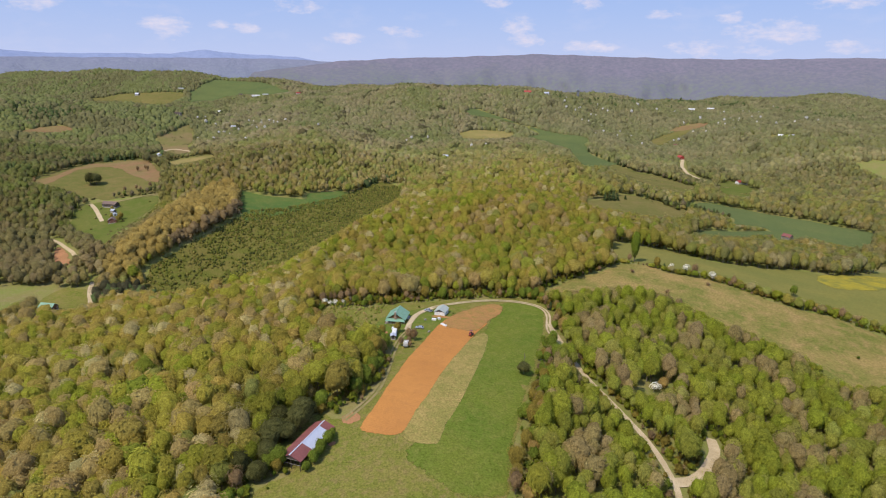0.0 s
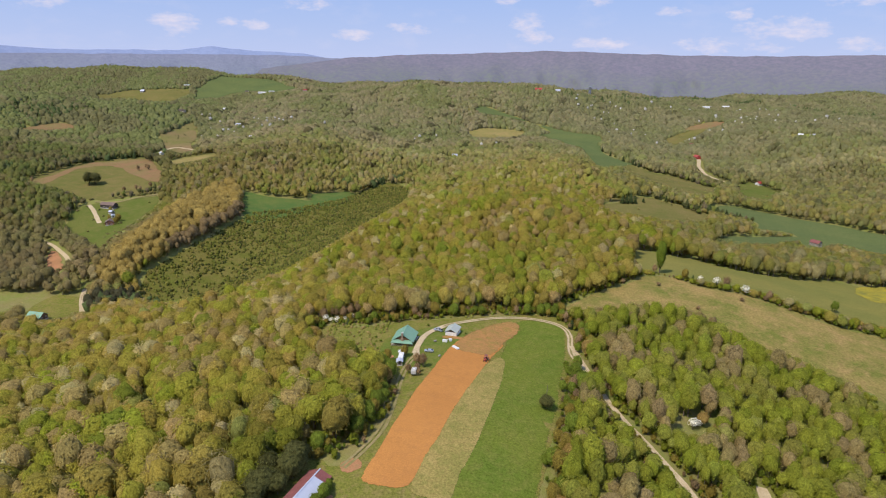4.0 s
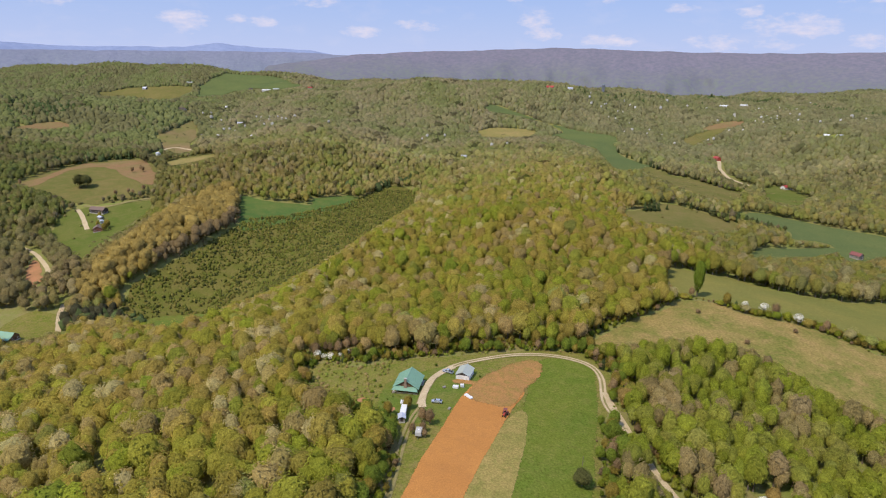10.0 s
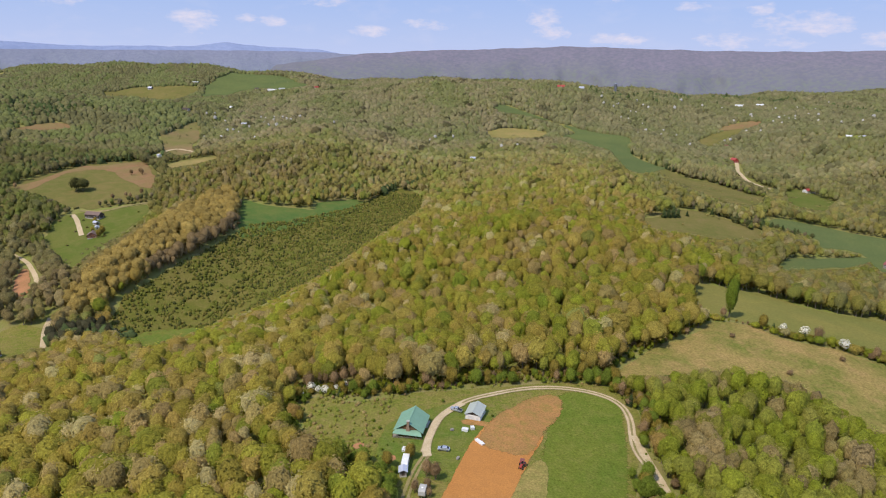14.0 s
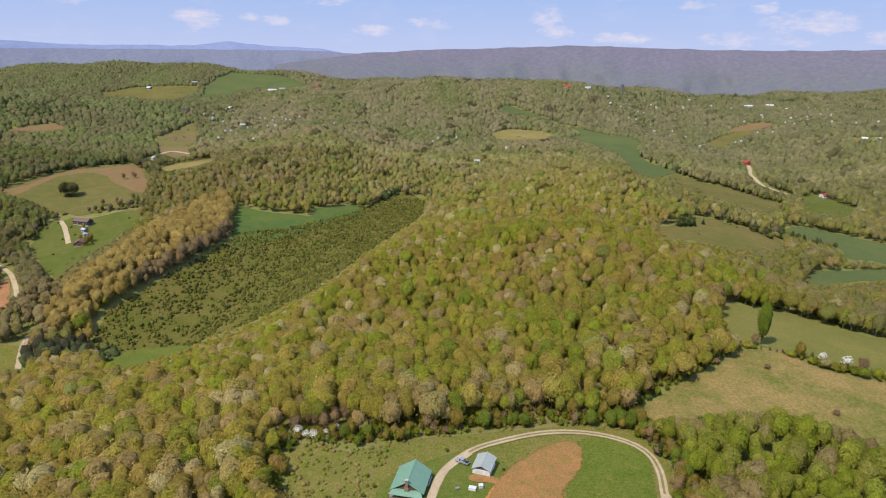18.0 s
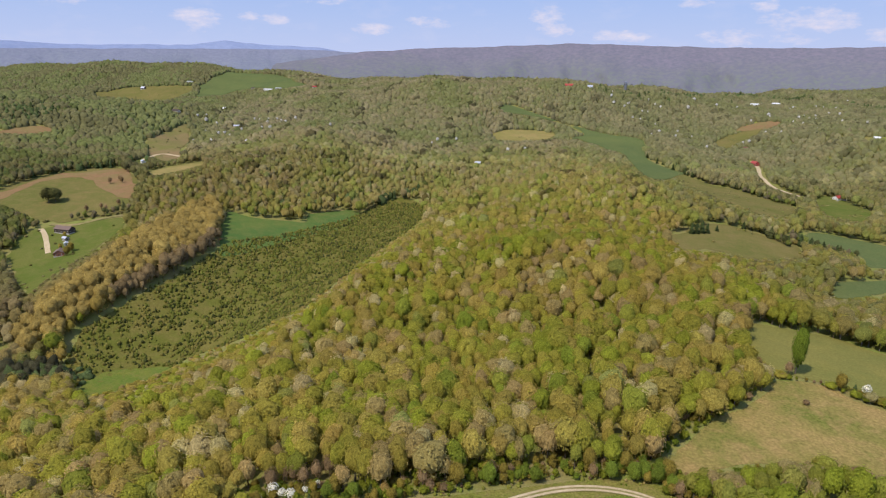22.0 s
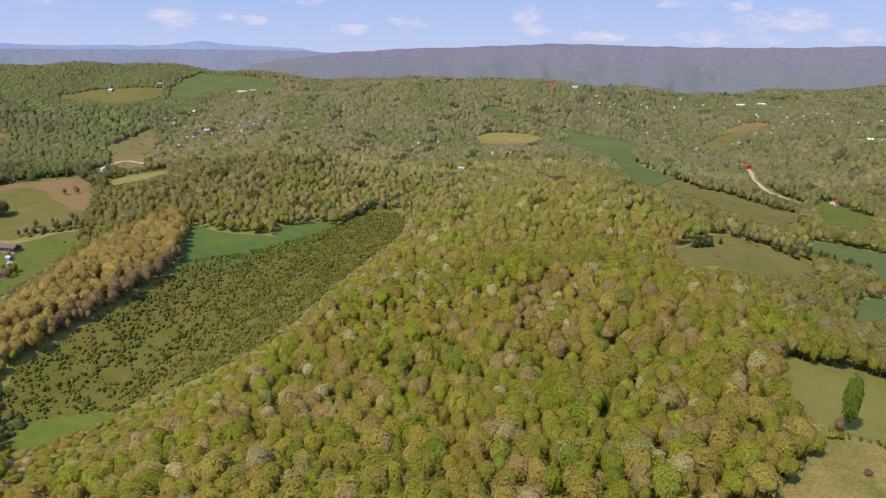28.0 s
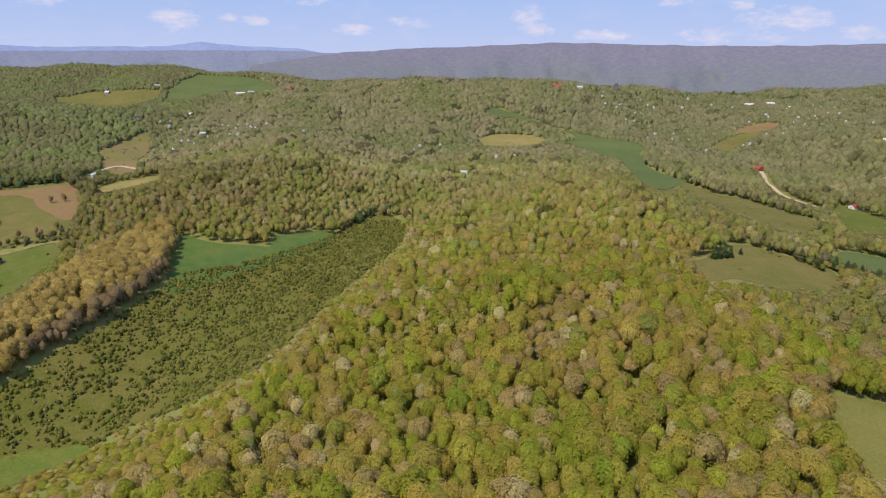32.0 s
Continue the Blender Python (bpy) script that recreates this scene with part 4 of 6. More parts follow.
def tints(x, y, rng):
    """Colour of each tree: fresh and olive greens in drifts, with tan, pinkish and pale crowns between them; distance
    haze is mixed into the tint.
    """
    n = len(x)
    warm = np.clip(0.6 * patch(x, y, 190, 5) + 0.4 * patch(x, y, 60, 6) + np.clip(-x - 60, 0, 120) / 480, 0, 1)
    a = np.clip(0.45 * patch(x, y, 130, 3) + 0.4 * patch(x, y, 42, 4) + 0.35 * warm - 0.12 + rng.normal(0, 0.26, n), 0, 1)[:, None]
    c = FRESH * (1 - a) + OLIVE * a
    u = rng.uniform(size=n) * (1.5 - warm)
    for low, lim, col, amt in ((0.0, 0.05, PALE, 0.6), (0.05, 0.19, PINK, 0.6), (0.19, 0.38, GOLD, 0.5)):
        hit = (u >= low) & (u < lim)
        c[hit] = c[hit] * (1 - amt) + col * amt
    hit = rng.uniform(size=n) < 0.07
    c[hit] = c[hit] * 0.4 + DEEP * 0.75
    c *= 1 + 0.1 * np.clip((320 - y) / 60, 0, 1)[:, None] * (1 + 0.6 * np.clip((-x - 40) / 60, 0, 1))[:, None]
    low = (x > 45) & (x < 330) & (y < 60)
    p = np.clip(patch(x, y, 55, 21) + rng.normal(0, 0.15, n), 0, 1)[:, None]
    brush = np.where(p > 0.52, FRESH * (0.9, 0.97, 0.9), np.where(p > 0.24, np.array((0.27, 0.28, 0.05)), np.array((0.33, 0.25, 0.12))))
    c[low] = c[low] * 0.25 + brush[low] * 0.8
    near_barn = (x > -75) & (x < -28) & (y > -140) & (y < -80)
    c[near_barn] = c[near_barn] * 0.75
    # Aerial haze put into the tree colour, stronger with distance.
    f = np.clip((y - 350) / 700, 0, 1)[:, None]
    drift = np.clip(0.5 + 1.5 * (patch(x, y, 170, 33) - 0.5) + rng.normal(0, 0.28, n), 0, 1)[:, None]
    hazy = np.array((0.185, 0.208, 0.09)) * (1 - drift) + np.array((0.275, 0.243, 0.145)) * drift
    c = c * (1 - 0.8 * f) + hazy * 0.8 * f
    # Middle hills lightened in colour, standing in for light lost to self-shadow.
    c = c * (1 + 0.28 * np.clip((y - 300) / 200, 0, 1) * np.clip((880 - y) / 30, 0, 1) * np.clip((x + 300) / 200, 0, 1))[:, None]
    pine = (y > 500) & (patch(x, y, 70, 41) + rng.normal(0, 0.1, n) > 0.97)
    c[pine] = c[pine] * 0.45
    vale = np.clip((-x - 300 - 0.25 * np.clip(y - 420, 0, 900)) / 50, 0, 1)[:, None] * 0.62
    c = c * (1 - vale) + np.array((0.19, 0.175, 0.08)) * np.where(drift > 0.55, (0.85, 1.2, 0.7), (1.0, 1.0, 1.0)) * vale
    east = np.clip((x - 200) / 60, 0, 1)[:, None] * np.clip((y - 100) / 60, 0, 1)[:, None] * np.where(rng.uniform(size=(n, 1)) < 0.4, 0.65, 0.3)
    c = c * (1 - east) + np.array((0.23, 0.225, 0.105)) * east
    bare = (x < -283) & (y > 175) & (y < 430) & ~inside(GROVE, x, y)
    c[bare] = c[bare] * 0.5 + np.array((0.28, 0.215, 0.115)) * 0.5
    g = inside(GROVE, x, y)
    c[g] = np.array((0.45, 0.335, 0.1)) * rng.uniform(0.9, 1.1, (g.sum(), 1))
    dull = near_line([(-258, 330), (-236, 376), (-226, 420), (-224, 462)], x, y, 8.0)
    c[dull] = np.array((0.29, 0.21, 0.1))
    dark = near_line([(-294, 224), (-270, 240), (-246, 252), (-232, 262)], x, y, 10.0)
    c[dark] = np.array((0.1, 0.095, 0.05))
    return c * rng.uniform(0.88, 1.25, (n, 1))


def scatter(x0, x1, y0, y1, gap, rng, jitter=0.42):
    ax, ay = np.meshgrid(np.arange(x0, x1, gap), np.arange(y0, y1, gap * 0.9))
    ax[1::2] += gap / 2
    ax = ax + rng.uniform(-jitter, jitter, ax.shape) * gap
    ay = ay + rng.uniform(-jitter, jitter, ay.shape) * gap
    ax, ay = ax.ravel(), ay.ravel()
    keep = np.abs(ax) < 75 + 0.80 * (ay + 330)
    ax, ay = ax[keep], ay[keep]
    keep = wooded(ax, ay)
    return ax[keep], ay[keep]


HX, HY = np.arange(-2800, 2801, 14.0), np.arange(-700, 3900, 14.0)
HEIGHTS = ground(*np.meshgrid(HX, HY))


def quick_height(x, y):
    """Height of the land from a coarse grid."""
    u, v = np.clip((x + 2800) / 14, 0, len(HX) - 1.01), np.clip((y + 700) / 14, 0, len(HY) - 1.01)
    i, j = u.astype(int), v.astype(int)
    u, v = u - i, v - j
    return (HEIGHTS[j, i] * (1 - u) + HEIGHTS[j, i + 1] * u) * (1 - v) + (HEIGHTS[j + 1, i] * (1 - u) + HEIGHTS[j + 1, i + 1] * u) * v


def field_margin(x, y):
    """How tall the growth may stand: cut along the camera's sightline so fields, plots and drives behind stay in view.
    """
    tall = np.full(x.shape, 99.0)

    def lower(shape, hits, reach, eye_y):
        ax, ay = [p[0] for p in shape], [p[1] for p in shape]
        d = np.hypot(x, y - eye_y)
        ux, uy = x / d, (y - eye_y) / d
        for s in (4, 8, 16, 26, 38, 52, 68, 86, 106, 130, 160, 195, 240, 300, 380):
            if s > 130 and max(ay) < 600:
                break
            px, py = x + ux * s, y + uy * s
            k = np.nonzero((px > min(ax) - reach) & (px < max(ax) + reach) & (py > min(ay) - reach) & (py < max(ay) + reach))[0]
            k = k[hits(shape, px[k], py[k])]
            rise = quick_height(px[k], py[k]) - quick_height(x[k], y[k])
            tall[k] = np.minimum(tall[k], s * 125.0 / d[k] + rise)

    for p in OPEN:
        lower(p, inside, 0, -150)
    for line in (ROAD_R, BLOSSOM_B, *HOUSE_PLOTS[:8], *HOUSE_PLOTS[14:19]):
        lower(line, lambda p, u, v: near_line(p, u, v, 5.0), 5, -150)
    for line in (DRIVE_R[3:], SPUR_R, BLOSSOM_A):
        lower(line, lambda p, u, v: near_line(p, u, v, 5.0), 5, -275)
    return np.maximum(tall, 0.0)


def woods(name, x, y, shapes, weights, size, label, rng, trunks=None, tint=None, leaf=LEAF_MAT, lift=0.3, spread=0.18):
    n = len(x)
    sight_limit = field_margin(x, y)
    pick = rng.choice(len(shapes), n, p=np.array(weights) / sum(weights))
    r = size * np.clip(rng.lognormal(-0.04, spread * 1.35, n), 0.5, 1.6)
    young = (x > 45) & (x < 330) & (y < 60) & (size > 5)
    r = np.where(young, r * 0.74, r)
    h = size ** 0.4 * r ** 0.6 * rng.uniform(0.98, 1.3, n)
    stem = h * rng.uniform(lift, lift + 0.2, n) + 0.6
    # Trees flattened where they would hide a field from the camera.
    low = np.clip((2.0 + sight_limit) / (stem + h * 1.9), 0.26 if trunks is TRUNKS else 0.12, 1.0)
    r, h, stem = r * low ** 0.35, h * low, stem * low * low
    g = ground(x, y)
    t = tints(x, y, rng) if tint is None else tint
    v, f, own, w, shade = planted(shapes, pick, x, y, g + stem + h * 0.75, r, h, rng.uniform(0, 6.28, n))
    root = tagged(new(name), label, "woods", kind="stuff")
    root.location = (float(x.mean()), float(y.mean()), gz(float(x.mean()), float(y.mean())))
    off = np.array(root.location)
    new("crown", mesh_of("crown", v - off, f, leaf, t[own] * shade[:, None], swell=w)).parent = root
    if trunks:
        tp = rng.integers(len(trunks), size=n)
        tall = stem + h * 1.3
        v, f, own, w, shade = planted(trunks, tp, x, y, g, tall, tall, rng.uniform(0, 6.28, n))
        new("trunk", mesh_of("trunk", v - off, f, BARK)).parent = root
    return root


shape_rng = np.random.default_rng(11)
NEAR_SHAPES = [crown_shape(shape_rng, 165, 7, 1.05) for _ in range(8)] + [crown_shape(shape_rng, 165, 6, 1.3) for _ in range(4)] + [twig_shape(shape_rng, 170) for _ in range(4)]
MID_SHAPES = [crown_shape(shape_rng, 62, 5, 1.1, 0.88, 0.065, 0.22, False) for _ in range(9)] + [twig_shape(shape_rng, 90, False) for _ in range(3)]
FAR_SHAPES = [dome_shape(shape_rng, 5, 2) for _ in range(12)]
TRUNKS = [trunk_shape(shape_rng, 1) for _ in range(4)]
BARE_TRUNKS = [(np.array([(0.018 * math.cos(a), 0.018 * math.sin(a), z) for z in (-0.05, 0.8) for a in (0, 2.1, 4.2)]), np.array([(0, 1, 3), (1, 4, 3), (1, 2, 4), (2, 5, 4), (2, 0, 5), (0, 3, 5)]))]

x, y = scatter(-330, 420, -240, 250, 6.3, RNG)
x2, y2 = scatter(50, 260, -225, 60, 8.5, RNG)
x, y = np.r_[x, x2], np.r_[y, y2]
edge = near_line(HILLTOP + HILLTOP[:1], x, y, 6.5) & (y < 60)
EDGE_TREES = list(zip(x[edge], y[edge]))
x, y = x[~edge], y[~edge]
woods("woodland", x, y, NEAR_SHAPES, [1] * 8 + [0.9] * 4 + [0.6] * 4, 5.25, "mixed spring woodland with green, tan and pinkish crowns", RNG, TRUNKS)
x, y = scatter(-750, 800, 250, 830, 7.7, RNG)
woods("woodland", x, y, MID_SHAPES, [1] * 9 + [0.5] * 3, 5.5, "spring woodland on the middle hills", RNG, BARE_TRUNKS, lift=0.15)
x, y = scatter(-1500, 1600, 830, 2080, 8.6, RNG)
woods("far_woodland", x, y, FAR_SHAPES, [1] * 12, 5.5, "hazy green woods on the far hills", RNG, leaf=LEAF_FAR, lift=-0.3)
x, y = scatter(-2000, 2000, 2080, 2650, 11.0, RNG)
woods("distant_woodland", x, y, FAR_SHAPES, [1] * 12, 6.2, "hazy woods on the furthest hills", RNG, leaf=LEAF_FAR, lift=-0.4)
# Grey-green tint with the distance haze put into it.
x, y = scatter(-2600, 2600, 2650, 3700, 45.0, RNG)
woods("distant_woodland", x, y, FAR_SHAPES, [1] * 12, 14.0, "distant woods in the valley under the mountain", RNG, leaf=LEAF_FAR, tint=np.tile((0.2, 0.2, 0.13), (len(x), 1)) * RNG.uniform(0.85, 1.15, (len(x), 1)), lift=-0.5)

# young cedars and bushes on the scrub slope
n = 23000
sx, sy = RNG.uniform(-280, -20, n), RNG.uniform(225, 665, n)
ok = inside(SCRUB, sx, sy) & ~inside(STRIP, sx, sy) & (0.7 * patch(sx, sy, 38, 8) + 0.0008 * (sy - 300) + RNG.normal(0, 0.25, n) > 0.33)
sx, sy = sx[ok], sy[ok]
dark = RNG.uniform(size=(len(sx), 1))
woods("scrub_bushes", sx, sy, [dome_shape(shape_rng, 5, 4) for _ in range(8)] + [cone_shape(shape_rng, 2, 6) for _ in range(3)], [1] * 8 + [1.6] * 3, 0.95, "scattered low bushes and dark young cedars", RNG, leaf=LEAF_FAR,
      tint=np.where(dark < 0.17, np.array((0.085, 0.095, 0.028)), np.where(dark < 0.68, np.array((0.17, 0.185, 0.036)), np.array((0.24, 0.215, 0.055)))) * RNG.uniform(0.7, 1.25, (len(sx), 1)), lift=-0.4, spread=0.5)

# brambles and rank grass on the uncut parts of the hilltop and along the meadows
n = 2600
bx, by = RNG.uniform(-62, 100, n), RNG.uniform(-60, 75, n)
ok = ((inside(HILLTOP, bx, by) & (((bx < -19) & (by > -26)) | (by > 46))) | near_line([(-55, 40), (-30, 36), (8, 47), (41, 53), (74, 54), (92, 32), (84, -8)], bx, by, 6.0)) & ~near_line(LOOP, bx, by, 4.5) & ~((np.abs(bx + 10) < 12) & (np.abs(by - 5) < 14))
bx, by = bx[ok], by[ok]
mixed = RNG.uniform(size=(len(bx), 1))
woods("brambles", bx, by, [dome_shape(shape_rng, 5, 5) for _ in range(8)], [1] * 8, 0.55, "low brambles and rank grass", RNG, leaf=LEAF_FAR, tint=np.where(mixed < 0.5, np.array((0.27, 0.27, 0.055)), np.where(mixed < 0.75, np.array((0.34, 0.26, 0.1)), np.array((0.22, 0.26, 0.045)))) * RNG.uniform(0.85, 1.2, (len(bx), 1)), lift=-0.8, spread=0.45)

# lone trees and clumps left standing in the far pastures
px, py = [], []
for poly, share in ((FIELD_LA, 0.1), (FIELD_LB, 0.12), (BROWN_L, 0.1), (FIELD_R, 0.12), (YARD_R, 0.08), (GRASS_FAR, 0.1), (YARD_L, 0.06), (PASTURE_R, 0.02), (TAN_FAR, 0.05)):
    a = np.array(poly, float)
    qx, qy = RNG.uniform(a[:, 0].min(), a[:, 0].max(), 700), RNG.uniform(a[:, 1].min(), a[:, 1].max(), 700)
    k = inside(poly, qx, qy) & (patch(qx, qy, 70, 14) > 0.62) & (RNG.uniform(size=700) < share * 3)
    px.append(qx[k])
    py.append(qy[k])
px, py = np.concatenate(px), np.concatenate(py)
woods("pasture_trees", px, py, MID_SHAPES, [1] * 9 + [0.5] * 3, 4.0, "small trees standing in clumps in the pastures", RNG, BARE_TRUNKS)

# undergrowth where the woods meet the open land and the drives
ux, uy = [], []
for x0, x1, y0, y1 in ((-130, 300, -230, 140),):
    a, b = np.meshgrid(np.arange(x0, x1, 3.1), np.arange(y0, y1, 3.1))
    a, b = (a + RNG.uniform(-1.4, 1.4, a.shape)).ravel(), (b + RNG.uniform(-1.4, 1.4, b.shape)).ravel()
    k = ~near_line(DRIVE_R, a, b, 2.6) & ~near_line(SPUR_R, a, b, 3.2) & ~near_line(LOOP, a, b, 3.5)
    for p in OPEN:
        k &= ~inside(p, a, b)
    k &= (near_line(HILLTOP + HILLTOP[:1], a, b, 13) | near_line(DRIVE_R, a, b, 14) | near_line(SPUR_R, a, b, 14) | near_line(MEADOW + MEADOW[:1], a, b, 9))
    ux.append(a[k])
    uy.append(b[k])
ux, uy = np.concatenate(ux), np.concatenate(uy)
kind = RNG.uniform(size=(len(ux), 1))
woods("undergrowth", ux, uy, [crown_shape(shape_rng, 30, 4, 1.0, 0.9, 0.13, 0.4, False) for _ in range(6)], [1] * 6, 1.7, "dense undergrowth of saplings and brush at the wood's edge", RNG,
      tint=np.where(kind < 0.45, FRESH * 0.85, np.where(kind < 0.75, OLIVE * 0.75, np.where(kind < 0.9, DEEP, PINK * 0.75))) * RNG.uniform(0.75, 1.15, (len(ux), 1)), lift=-0.3, spread=0.3)

# the golden grove stands close
a, b = np.meshgrid(np.arange(-320, -220, 7.0), np.arange(250, 600, 7.0))
a, b = (a + RNG.uniform(-3, 3, a.shape)).ravel(), (b + RNG.uniform(-3, 3, b.shape)).ravel()
k = inside(GROVE, a, b) & ~inside(SCRUB, a, b)
woods("grove", a[k], b[k], NEAR_SHAPES[:8], [1] * 8, 6.2, "close grove of golden catkin-covered trees", RNG, BARE_TRUNKS, lift=0.3)

# dark rows of evergreens on the far ridges and behind the valley pasture
rx, ry = [], []
for (x0, y0), (x1, y1), n, wide in (((812, 1677), (1065, 1759), 90, 14), ((1097, 1596), (1233, 1447), 60, 12), ((361, 1457), (672, 1546), 70, 16), ((623, 1533), (761, 1580), 30, 12), ((-819, 977), (-756, 1046), 70, 18), ((-640, 640), (-483, 835), 60, 9), ((-290, 222), (-246, 250), 46, 5), ((-180, 600), (-41, 709), 26, 7)):
    t = RNG.uniform(0, 1, n)
    rx.append(x0 + (x1 - x0) * t + RNG.normal(0, wide, n))
    ry.append(y0 + (y1 - y0) * t + RNG.normal(0, wide, n))
rx, ry = np.concatenate(rx), np.concatenate(ry)
woods("evergreen_rows", rx, ry, [cone_shape(shape_rng, 4, 7) for _ in range(4)] + FAR_SHAPES[:4], [1] * 8, 5.0, "dark rows of evergreens", RNG, tint=CEDAR * RNG.uniform(0.9, 1.7, (len(rx), 1)), leaf=LEAF_FAR, lift=0.0)

# tree rows between the valley fields
tx, ty = [], []
for line in (((377, 851), (399, 787), (424, 764), (441, 727), (447, 682), (466, 672)), ((315, 487), (324, 475), (342, 466), (351, 450), (365, 433), (394, 432)), ((268, 480), (299, 482), (313, 471), (323, 454), (330, 434)), ((-424, 549), (-411, 560), (-389, 568), (-375, 580)), ((-544, 565), (-510, 558), (-471, 538), (-460, 505), (-453, 473))):
    for (x0, y0), (x1, y1) in zip(line, line[1:]):
        n = max(2, int(math.hypot(x1 - x0, y1 - y0) / 3.4))
        t = (np.arange(n) + RNG.uniform(0, 1, n)) / n
        tx.append(x0 + (x1 - x0) * t + RNG.normal(0, 2.6, n))
        ty.append(y0 + (y1 - y0) * t + RNG.normal(0, 2.6, n))
tx, ty = np.concatenate(tx), np.concatenate(ty)
tone = RNG.uniform(size=(len(tx), 1))
OPEN_KEPT, OPEN = OPEN, []
woods("hedgerow_trees", tx, ty, MID_SHAPES + [cone_shape(shape_rng, 4, 7) for _ in range(3)], [1] * 12 + [1.2] * 3, 3.6, "rows of dark and half-bare trees between the fields", RNG, BARE_TRUNKS, tint=np.where(tone < 0.45, np.array((0.13, 0.14, 0.05)), np.where(tone < 0.75, np.array((0.24, 0.2, 0.11)), np.array((0.24, 0.27, 0.06)))) * RNG.uniform(0.85, 1.15, (len(tx), 1)), lift=0.1)
OPEN = OPEN_KEPT

# white dogwoods dotted through the far woods
fx = np.concatenate([RNG.uniform(380, 950, 60), RNG.uniform(-520, -300, 26), RNG.uniform(-250, 500, 12)])
fy = np.concatenate([RNG.uniform(1080, 1480, 60), RNG.uniform(980, 1180, 26), RNG.uniform(900, 1100, 12)])
k = wooded(fx, fy)
woods("dogwoods", fx[k], fy[k], FAR_SHAPES, [1] * 12, 2.6, "white flowering dogwoods in the woods", RNG, tint=np.array((0.7, 0.68, 0.62)) * RNG.uniform(0.7, 1.0, (int(k.sum()), 1)), leaf=LEAF_FAR, lift=2.2)

# ---------------------------------------------------------------- single trees and bushes


def part(name, data, mat, parent, label=""):
    """Links a mesh or bmesh as one part under a thing or a part."""
    if isinstance(data, bmesh.types.BMesh):
        me = bpy.data.meshes.new(name)
        data.to_mesh(me)
        data.free()
        me.materials.append(mat)
        data = me
    ob = new(name, data)
    ob.parent = parent
    return tagged(ob, label) if label else ob


def thing(name, x, y, turn=0.0, lift=0.0, label="", category="", group="", z=None):
    ob = tagged(new(name), label, category, group)
    ob.matrix_world = pose(x, y, (gz(x, y) if z is None else z) + lift, 0, 0, turn)
    return ob


tree_rng = np.random.default_rng(23)


def tree_kind(name, label, category, shape, tint, radius, height, stem, group="", leaf=LEAF_MAT):
    """A tree with its crown and its trunk, once; the others are copies of it."""
    root = tagged(new(name), label, category, group)
    v, f = shape[0], shape[1]
    c = np.array(v) * (radius, radius, height) + (0, 0, stem + height * 0.8)
    t = np.tile(np.array(tint, float), (len(c), 1)) * (shape[3] if len(shape) > 3 else tree_rng.uniform(0.85, 1.15, len(c)))[:, None]
    part("crown", mesh_of("crown", c, f, leaf, t, swell=swell_of(shape)), leaf, root)
    tv, tf = trunk_shape(tree_rng, 5)
    tall = stem + height * 1.25
    part("trunk", mesh_of("trunk", np.array(tv) * tall, tf, BARK), BARK, root)
    return root


def full_crown(tall=1.0, width=0.034, n=420, lobes=8, heart=0.9):
    return crown_shape(tree_rng, n, lobes, tall, heart, width)


KINDS = {
    "green": [tree_kind("tree", "spring green broadleaf tree at the edge of the woods", "tree", full_crown(), np.array((0.2, 0.255, 0.035)) * k, 4.2, 5.2, 1.2, "trees of the wood's edge") for k in (0.85, 1.0, 1.1)],
    "olive": [tree_kind("tree", "olive-yellow broadleaf tree in young leaf", "tree", full_crown(1.1), OLIVE * k, 4.0, 5.4, 1.4, "trees of the wood's edge") for k in (0.9, 1.1)],
    "gold": [tree_kind("tree", "golden-tan tree covered in catkins", "tree", full_crown(), GOLD * 1.05, 4.8, 5.4, 1.4, "trees of the wood's edge")],
    "bare": [tree_kind("bare_tree", "grey-brown tree with almost bare upswept branches", "tree", twig_shape(tree_rng, 260), PINK * k, 3.8, 5.0, 1.6, "trees of the wood's edge") for k in (0.75, 1.0)],
    "white": [tree_kind("blossom_tree", "small tree in full white blossom", "tree", full_crown(0.9, 0.05, 420, 9, 0.45), (0.74, 0.71, 0.58), 2.4, 2.4, 1.4, "blossoming trees", BLOSSOM) for _ in range(2)],
    "poplar": [tree_kind("upright_tree", "tall narrow dark-green tree in the hedgerow", "tree", full_crown(1.0, 0.04, 460, 10), DEEP * 1.1, 3.6, 7.2, 1.2)],
    "cedar": [tree_kind("cedar", "dark green conical cedar", "tree", cone_shape(tree_rng, 8, 11), CEDAR * k, 2.6, 3.2, 0.6, "cedars") for k in (0.9, 1.15)],
    "bush": [tree_kind("bush", "low rounded green bush", "bush", full_crown(0.8, 0.05, 260, 7), DEEP * k, 1.7, 1.6, 0.2, "bushes") for k in (0.8, 1.05, 1.25)],
    "thicket": [tree_kind("bush", "dark grey-green thicket bush", "bush", full_crown(0.85, 0.04, 300, 8), np.array((0.125, 0.125, 0.04)) * k, 2.5, 2.2, 0.3, "bushes") for k in (0.8, 1.1)],
    "twigs": [tree_kind("bush", "brown leafless thicket bush", "bush", twig_shape(tree_rng, 200), PINK * 0.8, 1.7, 1.5, 0.2, "bushes")],
}
USED = set()


def plant(kind, x, y, size=1.0, label="", tall=1.0):
    root = KINDS[kind][tree_rng.integers(len(KINDS[kind]))]
    m = pose(x, y, gz(x, y), 0, 0, tree_rng.uniform(0, 360)) @ Matrix.Diagonal((size, size, size * tall, 1))
    if root in USED:
        root = copy_thing(root, m)
    else:
        USED.add(root)
        root.matrix_world = m
    if label:
        tagged(root, label)
    return root


